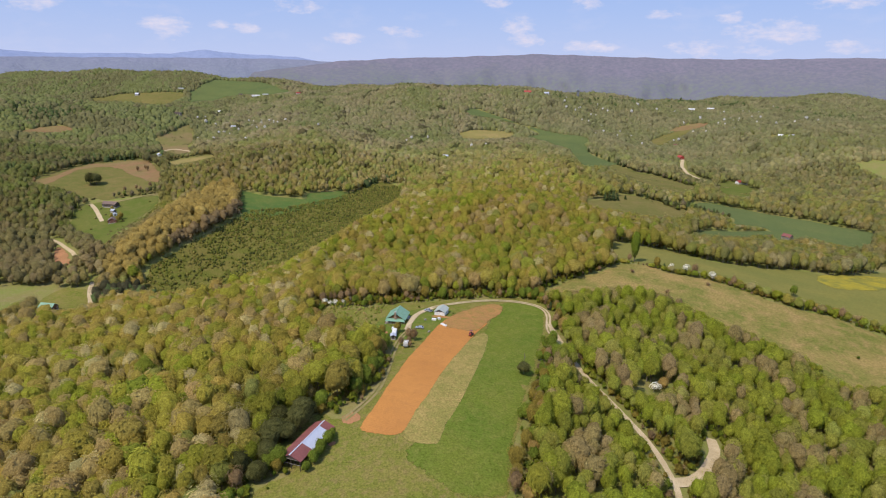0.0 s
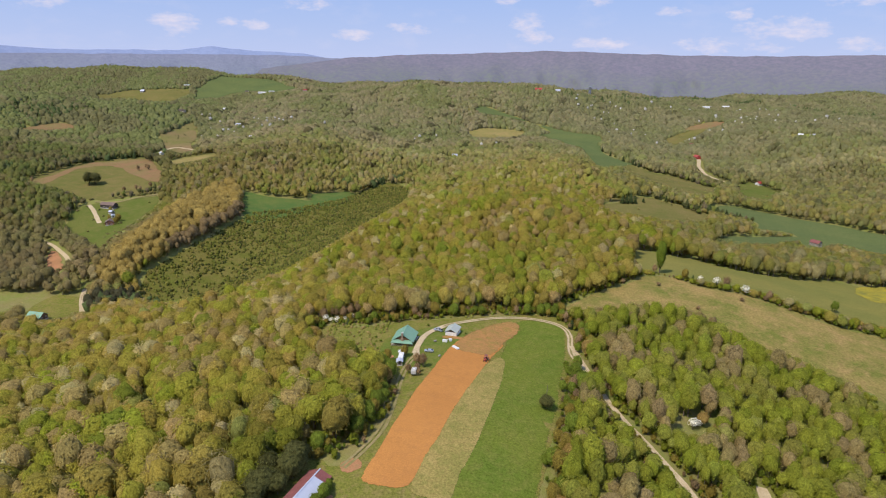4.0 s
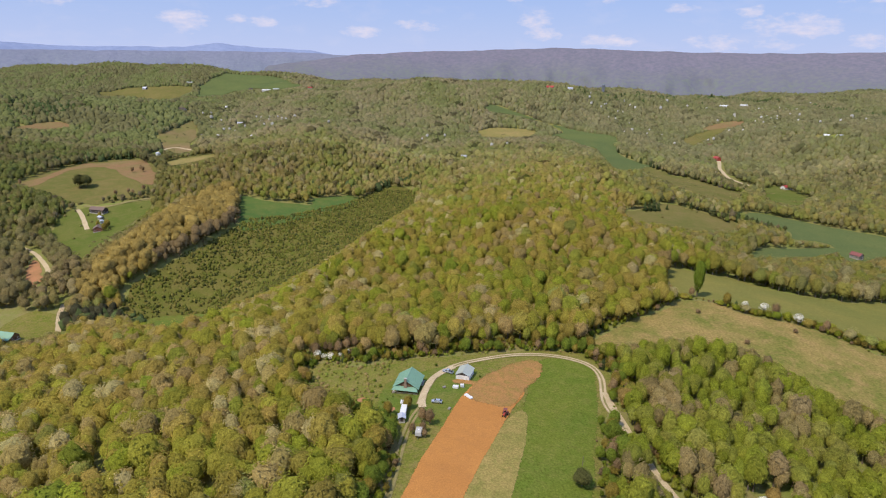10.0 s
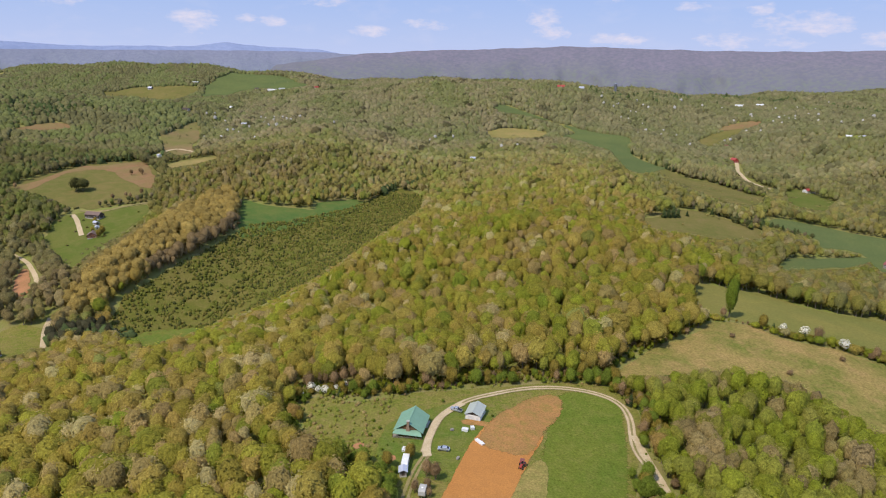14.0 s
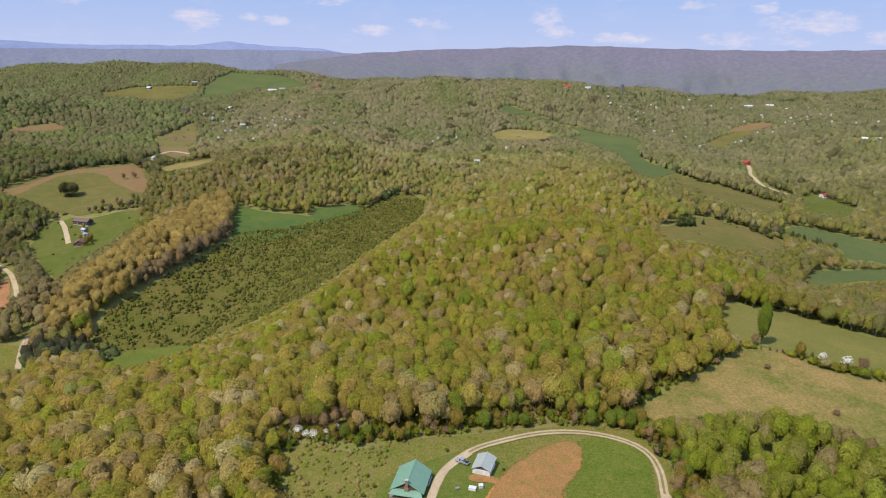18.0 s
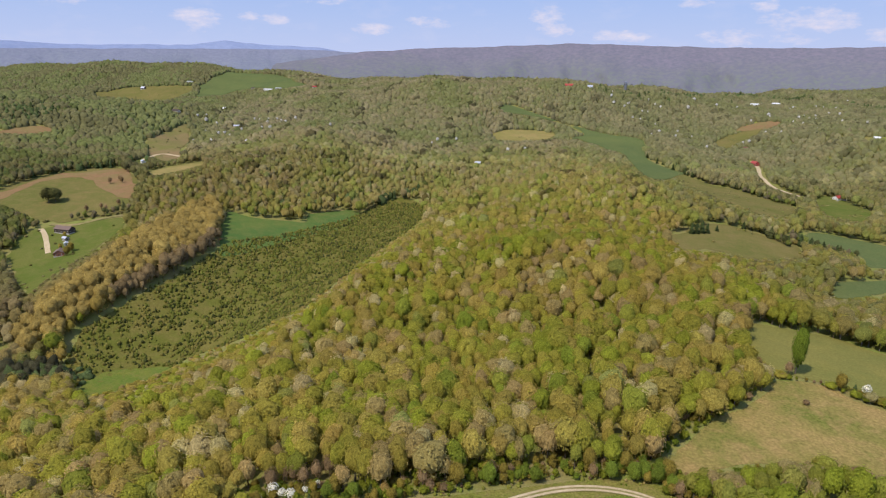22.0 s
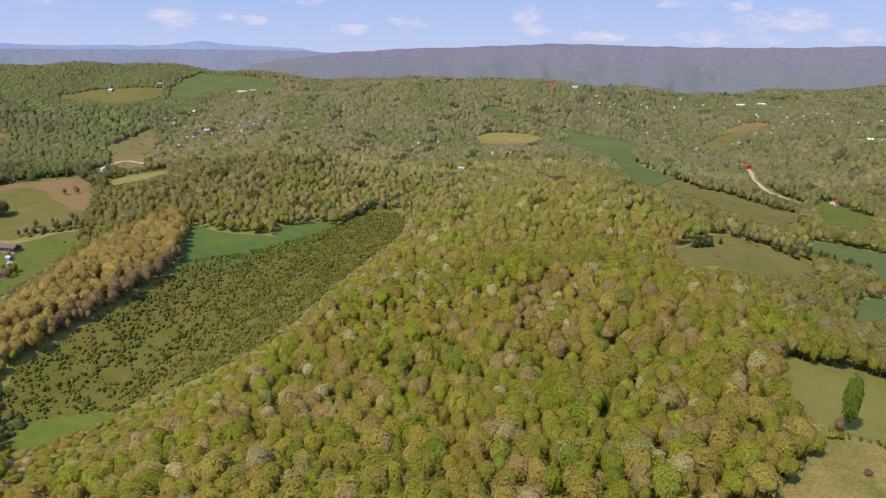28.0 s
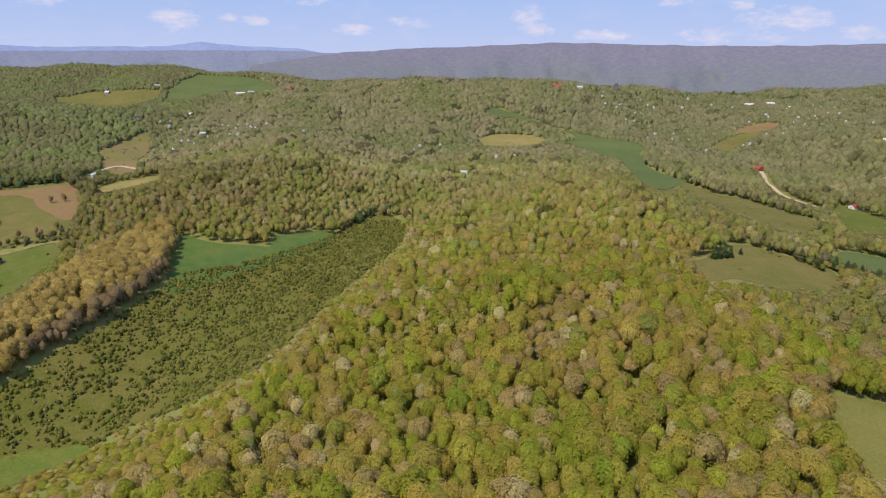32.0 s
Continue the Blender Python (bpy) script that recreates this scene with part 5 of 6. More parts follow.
for i, (ex, ey) in enumerate(EDGE_TREES):
    if ey > -170 and not near_line(FARM_LANE, np.array(ex), np.array(ey), 4.0):
        right = ex > 20
        plant(str(tree_rng.choice(["green", "olive", "bare", "gold", "bush", "cedar"], p=[0.34, 0.22, 0.2, 0.06, 0.1, 0.08] if right else [0.42, 0.22, 0.1, 0.04, 0.16, 0.06])), ex, ey, tree_rng.uniform(0.65, 1.05) * (0.85 if ey > 0 else 1.0))
        for _ in range(2):
            qx, qy = ex + tree_rng.normal(0, 3), ey + tree_rng.normal(0, 3) + (2 if ey > 0 else 0)
            if not (inside(SOIL, qx, qy) or near_line(FARM_LANE, np.array(qx), np.array(qy), 4.0) or near_line(SOIL, np.array(qx), np.array(qy), 4.0)):
                plant(str(tree_rng.choice(["bush", "twigs", "green", "olive"], p=[0.4, 0.2, 0.2, 0.2])), qx, qy, tree_rng.uniform(0.45, 0.8))

plant("poplar", 167, 130, 1.3, tall=1.45)
plant("green", 268, 85, 1.25, "broad bright-green tree standing in the hedgerow")
plant("bush", 255, -4, 1.6, "lone dark bush on the dry meadow")
plant("thicket", 50.5, -61, 1.75, "lone dark bush on the mown grass")
plant("cedar", 82.5, 34, 1.15, "dark rounded evergreen beside the drive", 0.8)
plant("cedar", 86, 31, 0.9, "dark rounded evergreen beside the drive", 0.8)
plant("gold", 83, -2, 1.1, "golden-tan tree beside the drive bend")
plant("white", 114, -59, 1.1)
plant("gold", 120, -55, 0.75, "pale cream tree in young leaf beside the blossom")
plant("gold", 125, -60, 0.7, "pale cream tree in young leaf beside the blossom")
plant("white", 117, -57, 0.7)
for _ in range(34):
    px, py = tree_rng.uniform(-62, -42), tree_rng.uniform(-138, -96)
    if abs((px + 39.5) * math.cos(radians(-22)) + (py + 119) * math.sin(radians(-22))) > 6.5:
        plant("thicket", px, py, tree_rng.uniform(0.8, 1.5), "dark evergreen thicket beside the barn", 1.25)
for px, py in ((155.7, 100.7), (167.3, 63.4), (203, 80.6)):
    plant("twigs", px, py, 1.6, "brown leafless bush on the dry meadow", 0.8)
for bx, by in ((-57, 46), (-50, 42), (-42, 47), (-61, 41), (-53.5, 44), (-46, 45)):
    plant("white", bx, by - 4, 0.55 + 0.3 * tree_rng.random())
    plant("bare", bx + 2.5, by + 4, 0.9)
for bx, by in ((198, 107), (202, 103), (205, 101), (189, 112), (211.5, 93)):
    plant("white", bx, by, 0.9 + 0.35 * tree_rng.random())
for bx, by in ((172, 206), (183, 212), (208, 214), (217, 213), (150, 219)):
    plant("white", bx, by, 0.9)
for a, b in zip(HEDGE, HEDGE[1:]):
    n = max(1, int(math.dist(a, b) / 5.5))
    for i in range(n):
        p = Vector(a).lerp(Vector(b), (i + tree_rng.random() * 0.6) / n)
        plant(str(tree_rng.choice(["bare", "bush", "olive", "twigs", "cedar"], p=[0.28, 0.3, 0.17, 0.17, 0.08])), p.x, p.y, tree_rng.uniform(0.55, 1.1))
for a, b in zip([(250, 64), (275, 57), (300, 36)], [(275, 57), (300, 36), (330, 12)]):
    for i in range(5):
        p = Vector(a).lerp(Vector(b), (i + tree_rng.random() * 0.6) / 5)
        plant(str(tree_rng.choice(["bare", "bush", "white", "twigs", "cedar"], p=[0.3, 0.3, 0.1, 0.2, 0.1])), p.x, p.y, tree_rng.uniform(0.55, 1.1))
for a, b in zip(HEDGE_B, HEDGE_B[1:]):
    n = max(1, int(math.dist(a, b) / 8))
    for i in range(n):
        p = Vector(a).lerp(Vector(b), (i + tree_rng.random() * 0.6) / n)
        plant(str(tree_rng.choice(["green", "olive", "bare", "gold"])), p.x + tree_rng.normal(0, 4), p.y + tree_rng.normal(0, 5), tree_rng.uniform(0.6, 1.0))
for a, b in zip(DARKROW, DARKROW[1:]):
    n = max(1, int(math.dist(a, b) / 9))
    for i in range(n):
        p = Vector(a).lerp(Vector(b), (i + tree_rng.random() * 0.6) / n)
        plant("cedar", p.x + tree_rng.normal(0, 3), p.y + tree_rng.normal(0, 3), tree_rng.uniform(1.2, 1.9))
for bx, by, s in ((238, 433, 1.8), (244, 436, 2.0), (232, 430, 1.7), (250, 438, 1.6), (264, 449, 1.1), (300, 470, 1.4), (330, 440, 1.6), (345, 445, 2.0), (352, 440, 1.9), (362, 436, 2.0), (372, 430, 1.9)):
    plant("cedar", bx, by, s)
for bx, by, s in ((-480, 596, 2.2), (-474, 600, 2.1), (-483, 601, 1.8)):
    plant("thicket", bx, by, s * 1.35, "dark clump of bushes in the valley pasture")
for bx, by in ((-560, 596), (-446, 676), (-440, 690), (-432, 680), (-400, 575), (-408, 580), (-392, 590), (-420, 570)):
    plant("bare", bx, by, 1.0)
for bx, by, s in ((-23, 6, 1.0), (-20.7, -9, 0.8), (-24, -23, 1.3), (1.5, 28, 1.0), (-2.5, -24, 1.2), (-24, -4, 0.9), (-19, -6, 0.6), (-26, 1, 1.1), (-26, 12, 0.9), (-17, -3.5, 0.6), (-14, -4, 0.6), (21.5, 17, 0.9), (-15, -26, 1.2), (-18, -29, 1.4), (-20, -34, 1.5), (-27, -28, 1.4)):
    plant("bush", bx, by, s)
for bx, by, s in ((-4, -26, 0.8), (-1, -28, 0.75), (-10.5, -13.5, 0.6)):
    plant("bare", bx, by, s)
for bx, by, s in ((-7.5, -35, 0.55), (-3.5, -33.5, 0.5), (-2.8, -37.5, 0.45)):
    plant("bare", bx, by, s)
for bx, by, s in ((-15, -31, 0.8), (-17, -37, 0.9), (-16, -43, 1.0), (-19, -48, 1.0), (-17, -55, 0.95), (-16.5, -62, 1.0), (-19, -27, 0.7), (-23, -33, 1.0), (-19, -69, 1.05), (-22, -78, 1.0), (-25, -86, 0.95)):
    plant("green", bx, by, s)
for bx, by in ((-380, 466), (-378, 455), (-384, 470), (-396, 474), (-408, 503)):
    plant("olive", bx, by, 1.0, "small tree beside the valley farmhouse")
plant("olive", -10, -15, 0.6, "small young tree beside the camper trailer")

# ---------------------------------------------------------------- buildings and vehicles


def box(bm, x0, x1, y0, y1, z0, z1):
    v = [bm.verts.new(p) for p in ((x0, y0, z0), (x1, y0, z0), (x1, y1, z0), (x0, y1, z0), (x0, y0, z1), (x1, y0, z1), (x1, y1, z1), (x0, y1, z1))]
    for q in ((3, 2, 1, 0), (4, 5, 6, 7), (0, 1, 5, 4), (1, 2, 6, 5), (2, 3, 7, 6), (3, 0, 4, 7)):
        bm.faces.new([v[i] for i in q])
    return bm


def boxes(*all_):
    bm = bmesh.new()
    for b in all_:
        box(bm, *b)
    return bm


def rounded(bm, r=0.04):
    bmesh.ops.bevel(bm, geom=bm.edges[:], offset=r, segments=2, affect="EDGES", profile=0.6)
    return bm


def slope_panel(w0, w1, y0, y1, z0, z1, thick=0.12, ribs=0.0):
    """A roof slope from the eaves (x = w0, z0) to the ridge (x = w1, z1), y0 to y1, with raised seams."""
    bm = bmesh.new()

    def slab(ya, yb, t0, t1):
        v = [bm.verts.new(p) for p in ((w0, ya, z0 + t0), (w1, ya, z1 + t0), (w1, yb, z1 + t0), (w0, yb, z0 + t0), (w0, ya, z0 + t1), (w1, ya, z1 + t1), (w1, yb, z1 + t1), (w0, yb, z0 + t1))]
        for q in ((0, 1, 2, 3), (7, 6, 5, 4), (4, 5, 1, 0), (5, 6, 2, 1), (6, 7, 3, 2), (7, 4, 0, 3)):
            bm.faces.new([v[i] for i in q])

    slab(y0, y1, 0, thick)
    if ribs:
        n = int((y1 - y0) / ribs)
        for i in range(n + 1):
            y = y0 + (y1 - y0) * i / n
            slab(y - 0.03, y + 0.03, thick, thick + 0.04)
    bmesh.ops.recalc_face_normals(bm, faces=bm.faces)
    return bm


def seams(slope, w0, y0, y1, z0, z1, thick, gap, mat):
    """Standing seams of a metal roof slope, each a part."""
    n = int((y1 - y0) / gap)
    for i in range(n + 1):
        y = y0 + 0.04 + (y1 - y0 - 0.08) * i / n
        part("seam", slope_panel(w0, 0, y - 0.03, y + 0.03, z0 + thick, z1 + thick, 0.04), mat, slope)


def gable(width, y0, y1, z0, z1):
    """The triangular wall under a gable roof, from y0 to y1."""
    bm = bmesh.new()
    a = [bm.verts.new((x, y, z)) for y in (y0, y1) for x, z in ((-width / 2, z0), (width / 2, z0), (0, z1))]
    bm.faces.new(a[:3])
    bm.faces.new(a[3:][::-1])
    for i, j in ((0, 1), (1, 2), (2, 0)):
        bm.faces.new((a[i], a[i + 3], a[j + 3], a[j]))
    bmesh.ops.recalc_face_normals(bm, faces=bm.faces)
    return bm


def tube(p, q, r, sides=8):
    bm = bmesh.new()
    p, q = Vector(p), Vector(q)
    bmesh.ops.create_cone(bm, cap_ends=True, segments=sides, radius1=r, radius2=r, depth=(q - p).length, matrix=Matrix.Translation((p + q) / 2) @ (q - p).to_track_quat("Z", "Y").to_matrix().to_4x4())
    return bm


WHITE = plain("white_paint", (0.78, 0.77, 0.74), 0.6, 0, 0.12)
OLD_WHITE = plain("weathered_white_panel", (0.68, 0.68, 0.66), 0.5, 0, 0.2)
GREEN_METAL = plain("green_metal_roof", (0.2, 0.35, 0.24), 0.5, 0.05, 0.2, 0.5)
GREY_METAL = plain("grey_green_metal_roof", (0.48, 0.51, 0.44), 0.45, 0.3, 0.2, 0.5)
BROWN_ROOF = plain("weathered_brown_roof", (0.17, 0.115, 0.09), 0.8, 0.0, 0.4, 0.5)
RUST_ROOF = plain("rusted_red_metal_roof", (0.22, 0.075, 0.065), 0.75, 0.1, 0.5, 0.35)
SILVER_ROOF = plain("bare_silver_metal_roof", (0.62, 0.63, 0.68), 0.4, 0.4, 0.15, 0.5)
LOG_WALL = plain("brown_log_wall", (0.17, 0.095, 0.05), 0.85, 0, 0.35, 1.5)
DARK_WOOD = plain("dark_weathered_boards", (0.075, 0.055, 0.045), 0.9, 0, 0.4, 1.0)
GREY_WOOD = plain("grey_weathered_boards", (0.27, 0.24, 0.2), 0.9, 0, 0.3, 1.0)
STONE = plain("brown_chimney_stone", (0.3, 0.21, 0.15), 0.9, 0, 0.4, 2.5, 0.06)
GLASS = plain("dark_window_glass", (0.03, 0.035, 0.04), 0.12, 0, 0.1)
TYRE = plain("black_rubber", (0.02, 0.02, 0.02), 0.9, 0, 0.2)
STEEL = plain("dull_steel", (0.35, 0.35, 0.36), 0.4, 0.8, 0.2)
RED_PAINT = plain("faded_red_paint", (0.36, 0.055, 0.04), 0.6, 0, 0.3)
SILVER_PAINT = plain("silver_car_paint", (0.5, 0.53, 0.58), 0.25, 0.5, 0.08)
BRICK_RED = plain("brick_wall", (0.3, 0.12, 0.08), 0.85, 0, 0.25, 2.0)
CONCRETE = plain("pale_concrete", (0.45, 0.43, 0.39), 0.9, 0, 0.2)
BEIGE = plain("beige_siding", (0.5, 0.44, 0.34), 0.8, 0, 0.15)


def window(root, name, x, y, z, w, h, along="x", out=-1):
    """A framed window set in a wall: frame and pane; along: the wall's direction; out: the outer side."""
    t = 0.06 * out
    lo, hi = sorted((0, t))
    if along == "x":
        fr = part(name, boxes((x - w / 2, x + w / 2, y + lo, y + hi, z, z + 0.09), (x - w / 2, x + w / 2, y + lo, y + hi, z + h - 0.09, z + h), (x - w / 2, x - w / 2 + 0.09, y + lo, y + hi, z, z + h), (x + w / 2 - 0.09, x + w / 2, y + lo, y + hi, z, z + h), (x - 0.03, x + 0.03, y + lo, y + hi, z, z + h)), WHITE, root)
        part("pane", boxes((x - w / 2 + 0.08, x + w / 2 - 0.08, *sorted((y + t * 0.1, y + t * 0.6)), z + 0.08, z + h - 0.08)), GLASS, fr)
    else:
        fr = part(name, boxes((x + lo, x + hi, y - w / 2, y + w / 2, z, z + 0.09), (x + lo, x + hi, y - w / 2, y + w / 2, z + h - 0.09, z + h), (x + lo, x + hi, y - w / 2, y - w / 2 + 0.09, z, z + h), (x + lo, x + hi, y + w / 2 - 0.09, y + w / 2, z, z + h)), WHITE, root)
        part("pane", boxes((*sorted((x + t * 0.1, x + t * 0.6)), y - w / 2 + 0.08, y + w / 2 - 0.08, z + 0.08, z + h - 0.08)), GLASS, fr)


def log_house(x, y, turn):
    """Green-roofed log house: gable to the front, deep porches on posts, stone chimney."""
    h = thing("house", x, y, turn, 0, "brown log house with a green metal roof and stone chimney", "house")
    W, D, E, R = 8.6, 12.0, 3.3, 6.4
    part("foundation", boxes((-6.1, 6.1, -8.6, 6.4, -1.6, 0.25)), CONCRETE, h)
    for i in range(11):
        z = 0.3 + i * 0.275
        part("log_course", boxes((-W / 2, W / 2, -D / 2, -D / 2 + 0.22, z, z + 0.25), (-W / 2, W / 2, D / 2 - 0.22, D / 2, z, z + 0.25), (-W / 2, -W / 2 + 0.22, -D / 2, D / 2, z, z + 0.25), (W / 2 - 0.22, W / 2, -D / 2, D / 2, z, z + 0.25)), LOG_WALL, h)
    part("wall_core", boxes((-W / 2 + 0.03, W / 2 - 0.03, -D / 2 + 0.03, D / 2 - 0.03, 0.25, E)), DARK_WOOD, h)
    part("gable_wall", gable(W, -D / 2, -D / 2 + 0.2, E, R - 0.25), LOG_WALL, h)
    part("gable_wall", gable(W, D / 2 - 0.2, D / 2, E, R - 0.25), LOG_WALL, h)
    for s in (-1, 1):
        p = part("roof_slope", slope_panel(s * 6.0, 0, -D / 2 - 0.7, D / 2 + 0.5, 2.55, R, 0.12), GREEN_METAL, h, "ribbed green metal roof slope")
        seams(p, s * 6.0, -D / 2 - 0.7, D / 2 + 0.5, 2.55, R, 0.12, 0.6, GREEN_METAL)
    part("ridge_cap", boxes((-0.18, 0.18, -D / 2 - 0.7, D / 2 + 0.5, R + 0.1, R + 0.2)), GREEN_METAL, h)
    bm = bmesh.new()
    pts = [(-6.0, -8.6, 2.3), (6.0, -8.6, 2.3), (4.6, -5.7, 3.35), (-4.6, -5.7, 3.35)]
    lower = [bm.verts.new(p) for p in pts]
    upper = [bm.verts.new((a, b, c + 0.12)) for a, b, c in pts]
    bm.faces.new(lower[::-1])
    bm.faces.new(upper)
    for i in range(4):
        bm.faces.new((lower[i], lower[(i + 1) % 4], upper[(i + 1) % 4], upper[i]))
    part("porch_roof", bm, GREEN_METAL, h, "green metal porch roof")
    part("porch_floor", boxes((-6.0, 6.0, -8.5, -D / 2, 0.25, 0.4)), GREY_WOOD, h)
    for px in (-5.8, -3.5, -1.2, 1.2, 3.5, 5.8):
        part("porch_post", boxes((px - 0.09, px + 0.09, -8.45, -8.27, 0.4, 2.4)), LOG_WALL, h)
    part("railing", boxes((-5.8, 5.8, -8.42, -8.34, 1.2, 1.3), (-5.8, 5.8, -8.42, -8.34, 0.55, 0.62)), GREY_WOOD, h)
    for i in range(56):
        px = -5.7 + i * 0.207
        part("baluster", boxes((px - 0.025, px + 0.025, -8.4, -8.35, 0.6, 1.22)), GREY_WOOD, h)
    for py in (-5, -1.5, 2, 5.5):
        for s in (-1, 1):
            part("side_post", boxes((s * 5.7 - 0.09, s * 5.7 + 0.09, py - 0.09, py + 0.09, 0.25, 2.65)), LOG_WALL, h)
    ch = part("chimney", rounded(boxes((-0.75, 0.75, -7.0, -6.0, 0, 4.4), (-0.5, 0.5, -6.9, -6.1, 4.4, 7.4))), STONE, h, "brown stone chimney")
    part("chimney_cap", boxes((-0.62, 0.62, -7.0, -6.0, 7.4, 7.55)), CONCRETE, ch)
    part("dormer_wall", gable(4.6, -6.35, -6.2, 3.5, 5.6), LOG_WALL, h)
    for wx in (-2.9, 2.9):
        window(h, "window", wx, -D / 2 - 0.01, 1.1, 1.1, 1.4)
    part("front_door", boxes((1.1, 2.0, -D / 2 - 0.06, -D / 2, 0.4, 2.45)), DARK_WOOD, h)
    for wy in (-3.5, 0.5, 3.8):
        window(h, "window", W / 2 + 0.01, wy, 1.1, 1.1, 1.3, "y", 1)
        window(h, "window", -W / 2 - 0.01, wy, 1.1, 1.1, 1.3, "y", -1)
    return h


def garage_house(x, y, turn):
    g = thing("garage", x, y, turn, 0, "white garage with a grey metal gable roof", "garage")
    W, D, E, R = 7.2, 9.5, 2.9, 4.6
    part("slab", boxes((-W / 2 - 0.2, W / 2 + 0.2, -D / 2 - 0.3, D / 2 + 0.2, -1.0, 0.1)), CONCRETE, g)
    part("wall", boxes((-W / 2, W / 2, -D / 2, -D / 2 + 0.15, 0.1, E)), WHITE, g, "white front wall")
    part("wall", boxes((-W / 2, W / 2, D / 2 - 0.15, D / 2, 0.1, E)), WHITE, g)
    part("wall", boxes((-W / 2, -W / 2 + 0.15, -D / 2 + 0.15, D / 2 - 0.15, 0.1, E)), WHITE, g)
    part("wall", boxes((W / 2 - 0.15, W / 2, -D / 2 + 0.15, D / 2 - 0.15, 0.1, E)), WHITE, g)
    part("gable_wall", gable(W - 0.1, -D / 2 + 0.02, -D / 2 + 0.14, E, R - 0.15), DARK_WOOD, g, "dark gable under the roof")
    part("gable_wall", gable(W - 0.1, D / 2 - 0.14, D / 2 - 0.02, E, R - 0.15), DARK_WOOD, g)
    for s in (-1, 1):
        p = part("roof_slope", slope_panel(s * (W / 2 + 0.45), 0, -D / 2 - 0.5, D / 2 + 0.4, E - 0.1, R, 0.1), GREY_METAL, g, "pale grey-green metal roof slope")
        seams(p, s * (W / 2 + 0.45), -D / 2 - 0.5, D / 2 + 0.4, E - 0.1, R, 0.1, 0.7, GREY_METAL)
    part("ridge_cap", boxes((-0.15, 0.15, -D / 2 - 0.5, D / 2 + 0.4, R + 0.08, R + 0.17)), GREY_METAL, g)
    part("garage_door", boxes((-2.4, 0.6, -D / 2 - 0.04, -D / 2, 0.1, 2.3)), OLD_WHITE, g)
    part("side_door", boxes((1.6, 2.5, -D / 2 - 0.04, -D / 2, 0.1, 2.15)), OLD_WHITE, g)
    window(g, "window", W / 2 + 0.01, 0, 1.1, 1.2, 1.0, "y", 1)
    return g


def old_barn(x, y, turn):
    """Long open-sided barn under a rusted roof with newer silver sheets."""
    b = thing("barn", x, y, turn, 0, "long open barn with a rusted red metal roof and silver patch", "barn")
    W, L, E, R = 8.0, 23.5, 3.0, 4.7
    for py in np.linspace(-L / 2 + 0.4, L / 2 - 0.4, 9):
        for px in (-W / 2 + 0.3, 0, W / 2 - 0.3):
            part("post", boxes((px - 0.1, px + 0.1, py - 0.1, py + 0.1, -1.5, E if px else R - 0.2)), DARK_WOOD, b)
    part("back_wall", boxes((-W / 2 + 0.1, -W / 2 + 0.2, -L / 2, L / 2, -1.2, E)), DARK_WOOD, b)
    part("end_wall", boxes((-W / 2 + 0.2, W / 2 - 0.2, L / 2 - 0.1, L / 2, -1.2, E)), DARK_WOOD, b)
    part("gable_wall", gable(W - 0.4, -L / 2 + 0.05, -L / 2 + 0.15, E, R - 0.15), DARK_WOOD, b)
    part("rail", boxes((-W / 2, W / 2, -L / 2 + 0.1, -L / 2 + 0.2, 0.9, 1.05)), GREY_WOOD, b)
    part("beam", boxes((-W / 2, W / 2, -L / 2 + 0.08, -L / 2 + 0.24, E - 0.25, E)), GREY_WOOD, b)
    edge = np.linspace(-L / 2 - 0.4, L / 2 + 0.4, 13)
    for s in (-1, 1):
        for i in range(12):
            m = SILVER_ROOF if s > 0 and 4 <= i <= 9 else RUST_ROOF
            part("roof_sheet", slope_panel(s * (W / 2 + 0.5), 0, edge[i] + 0.02, edge[i + 1] - 0.02, E - 0.1, R, 0.06 + 0.012 * (i % 2)), m, b, "bare silver roof sheet" if m == SILVER_ROOF else "")
    part("ridge_cap", boxes((-0.25, 0.25, -L / 2 - 0.4, L / 2 + 0.4, R + 0.08, R + 0.16)), SILVER_ROOF, b, "pale ridge strip")
    return b


def wheel(root, x, y, r, w=0.22):
    t = part("wheel", tube((x - w / 2, y, r), (x + w / 2, y, r), r, 16), TYRE, root)
    part("rim", tube((x - w / 2 - 0.01, y, r), (x + w / 2 + 0.01, y, r), r * 0.58, 12), STEEL, t)


def body_profile(prof, w, inset=0.0):
    """A vehicle body: side outline (y, z) swept across the width, narrower above the waist."""
    bm = bmesh.new()
    a = [bm.verts.new((-w / 2 + (inset if z > 1.0 else 0), y, z)) for y, z in prof]
    b = [bm.verts.new((w / 2 - (inset if z > 1.0 else 0), y, z)) for y, z in prof]
    bm.faces.new(a)
    bm.faces.new(b[::-1])
    for i in range(len(prof)):
        j = (i + 1) % len(prof)
        bm.faces.new((a[i], b[i], b[j], a[j]))
    bmesh.ops.recalc_face_normals(bm, faces=bm.faces)
    return rounded(bm, 0.07)


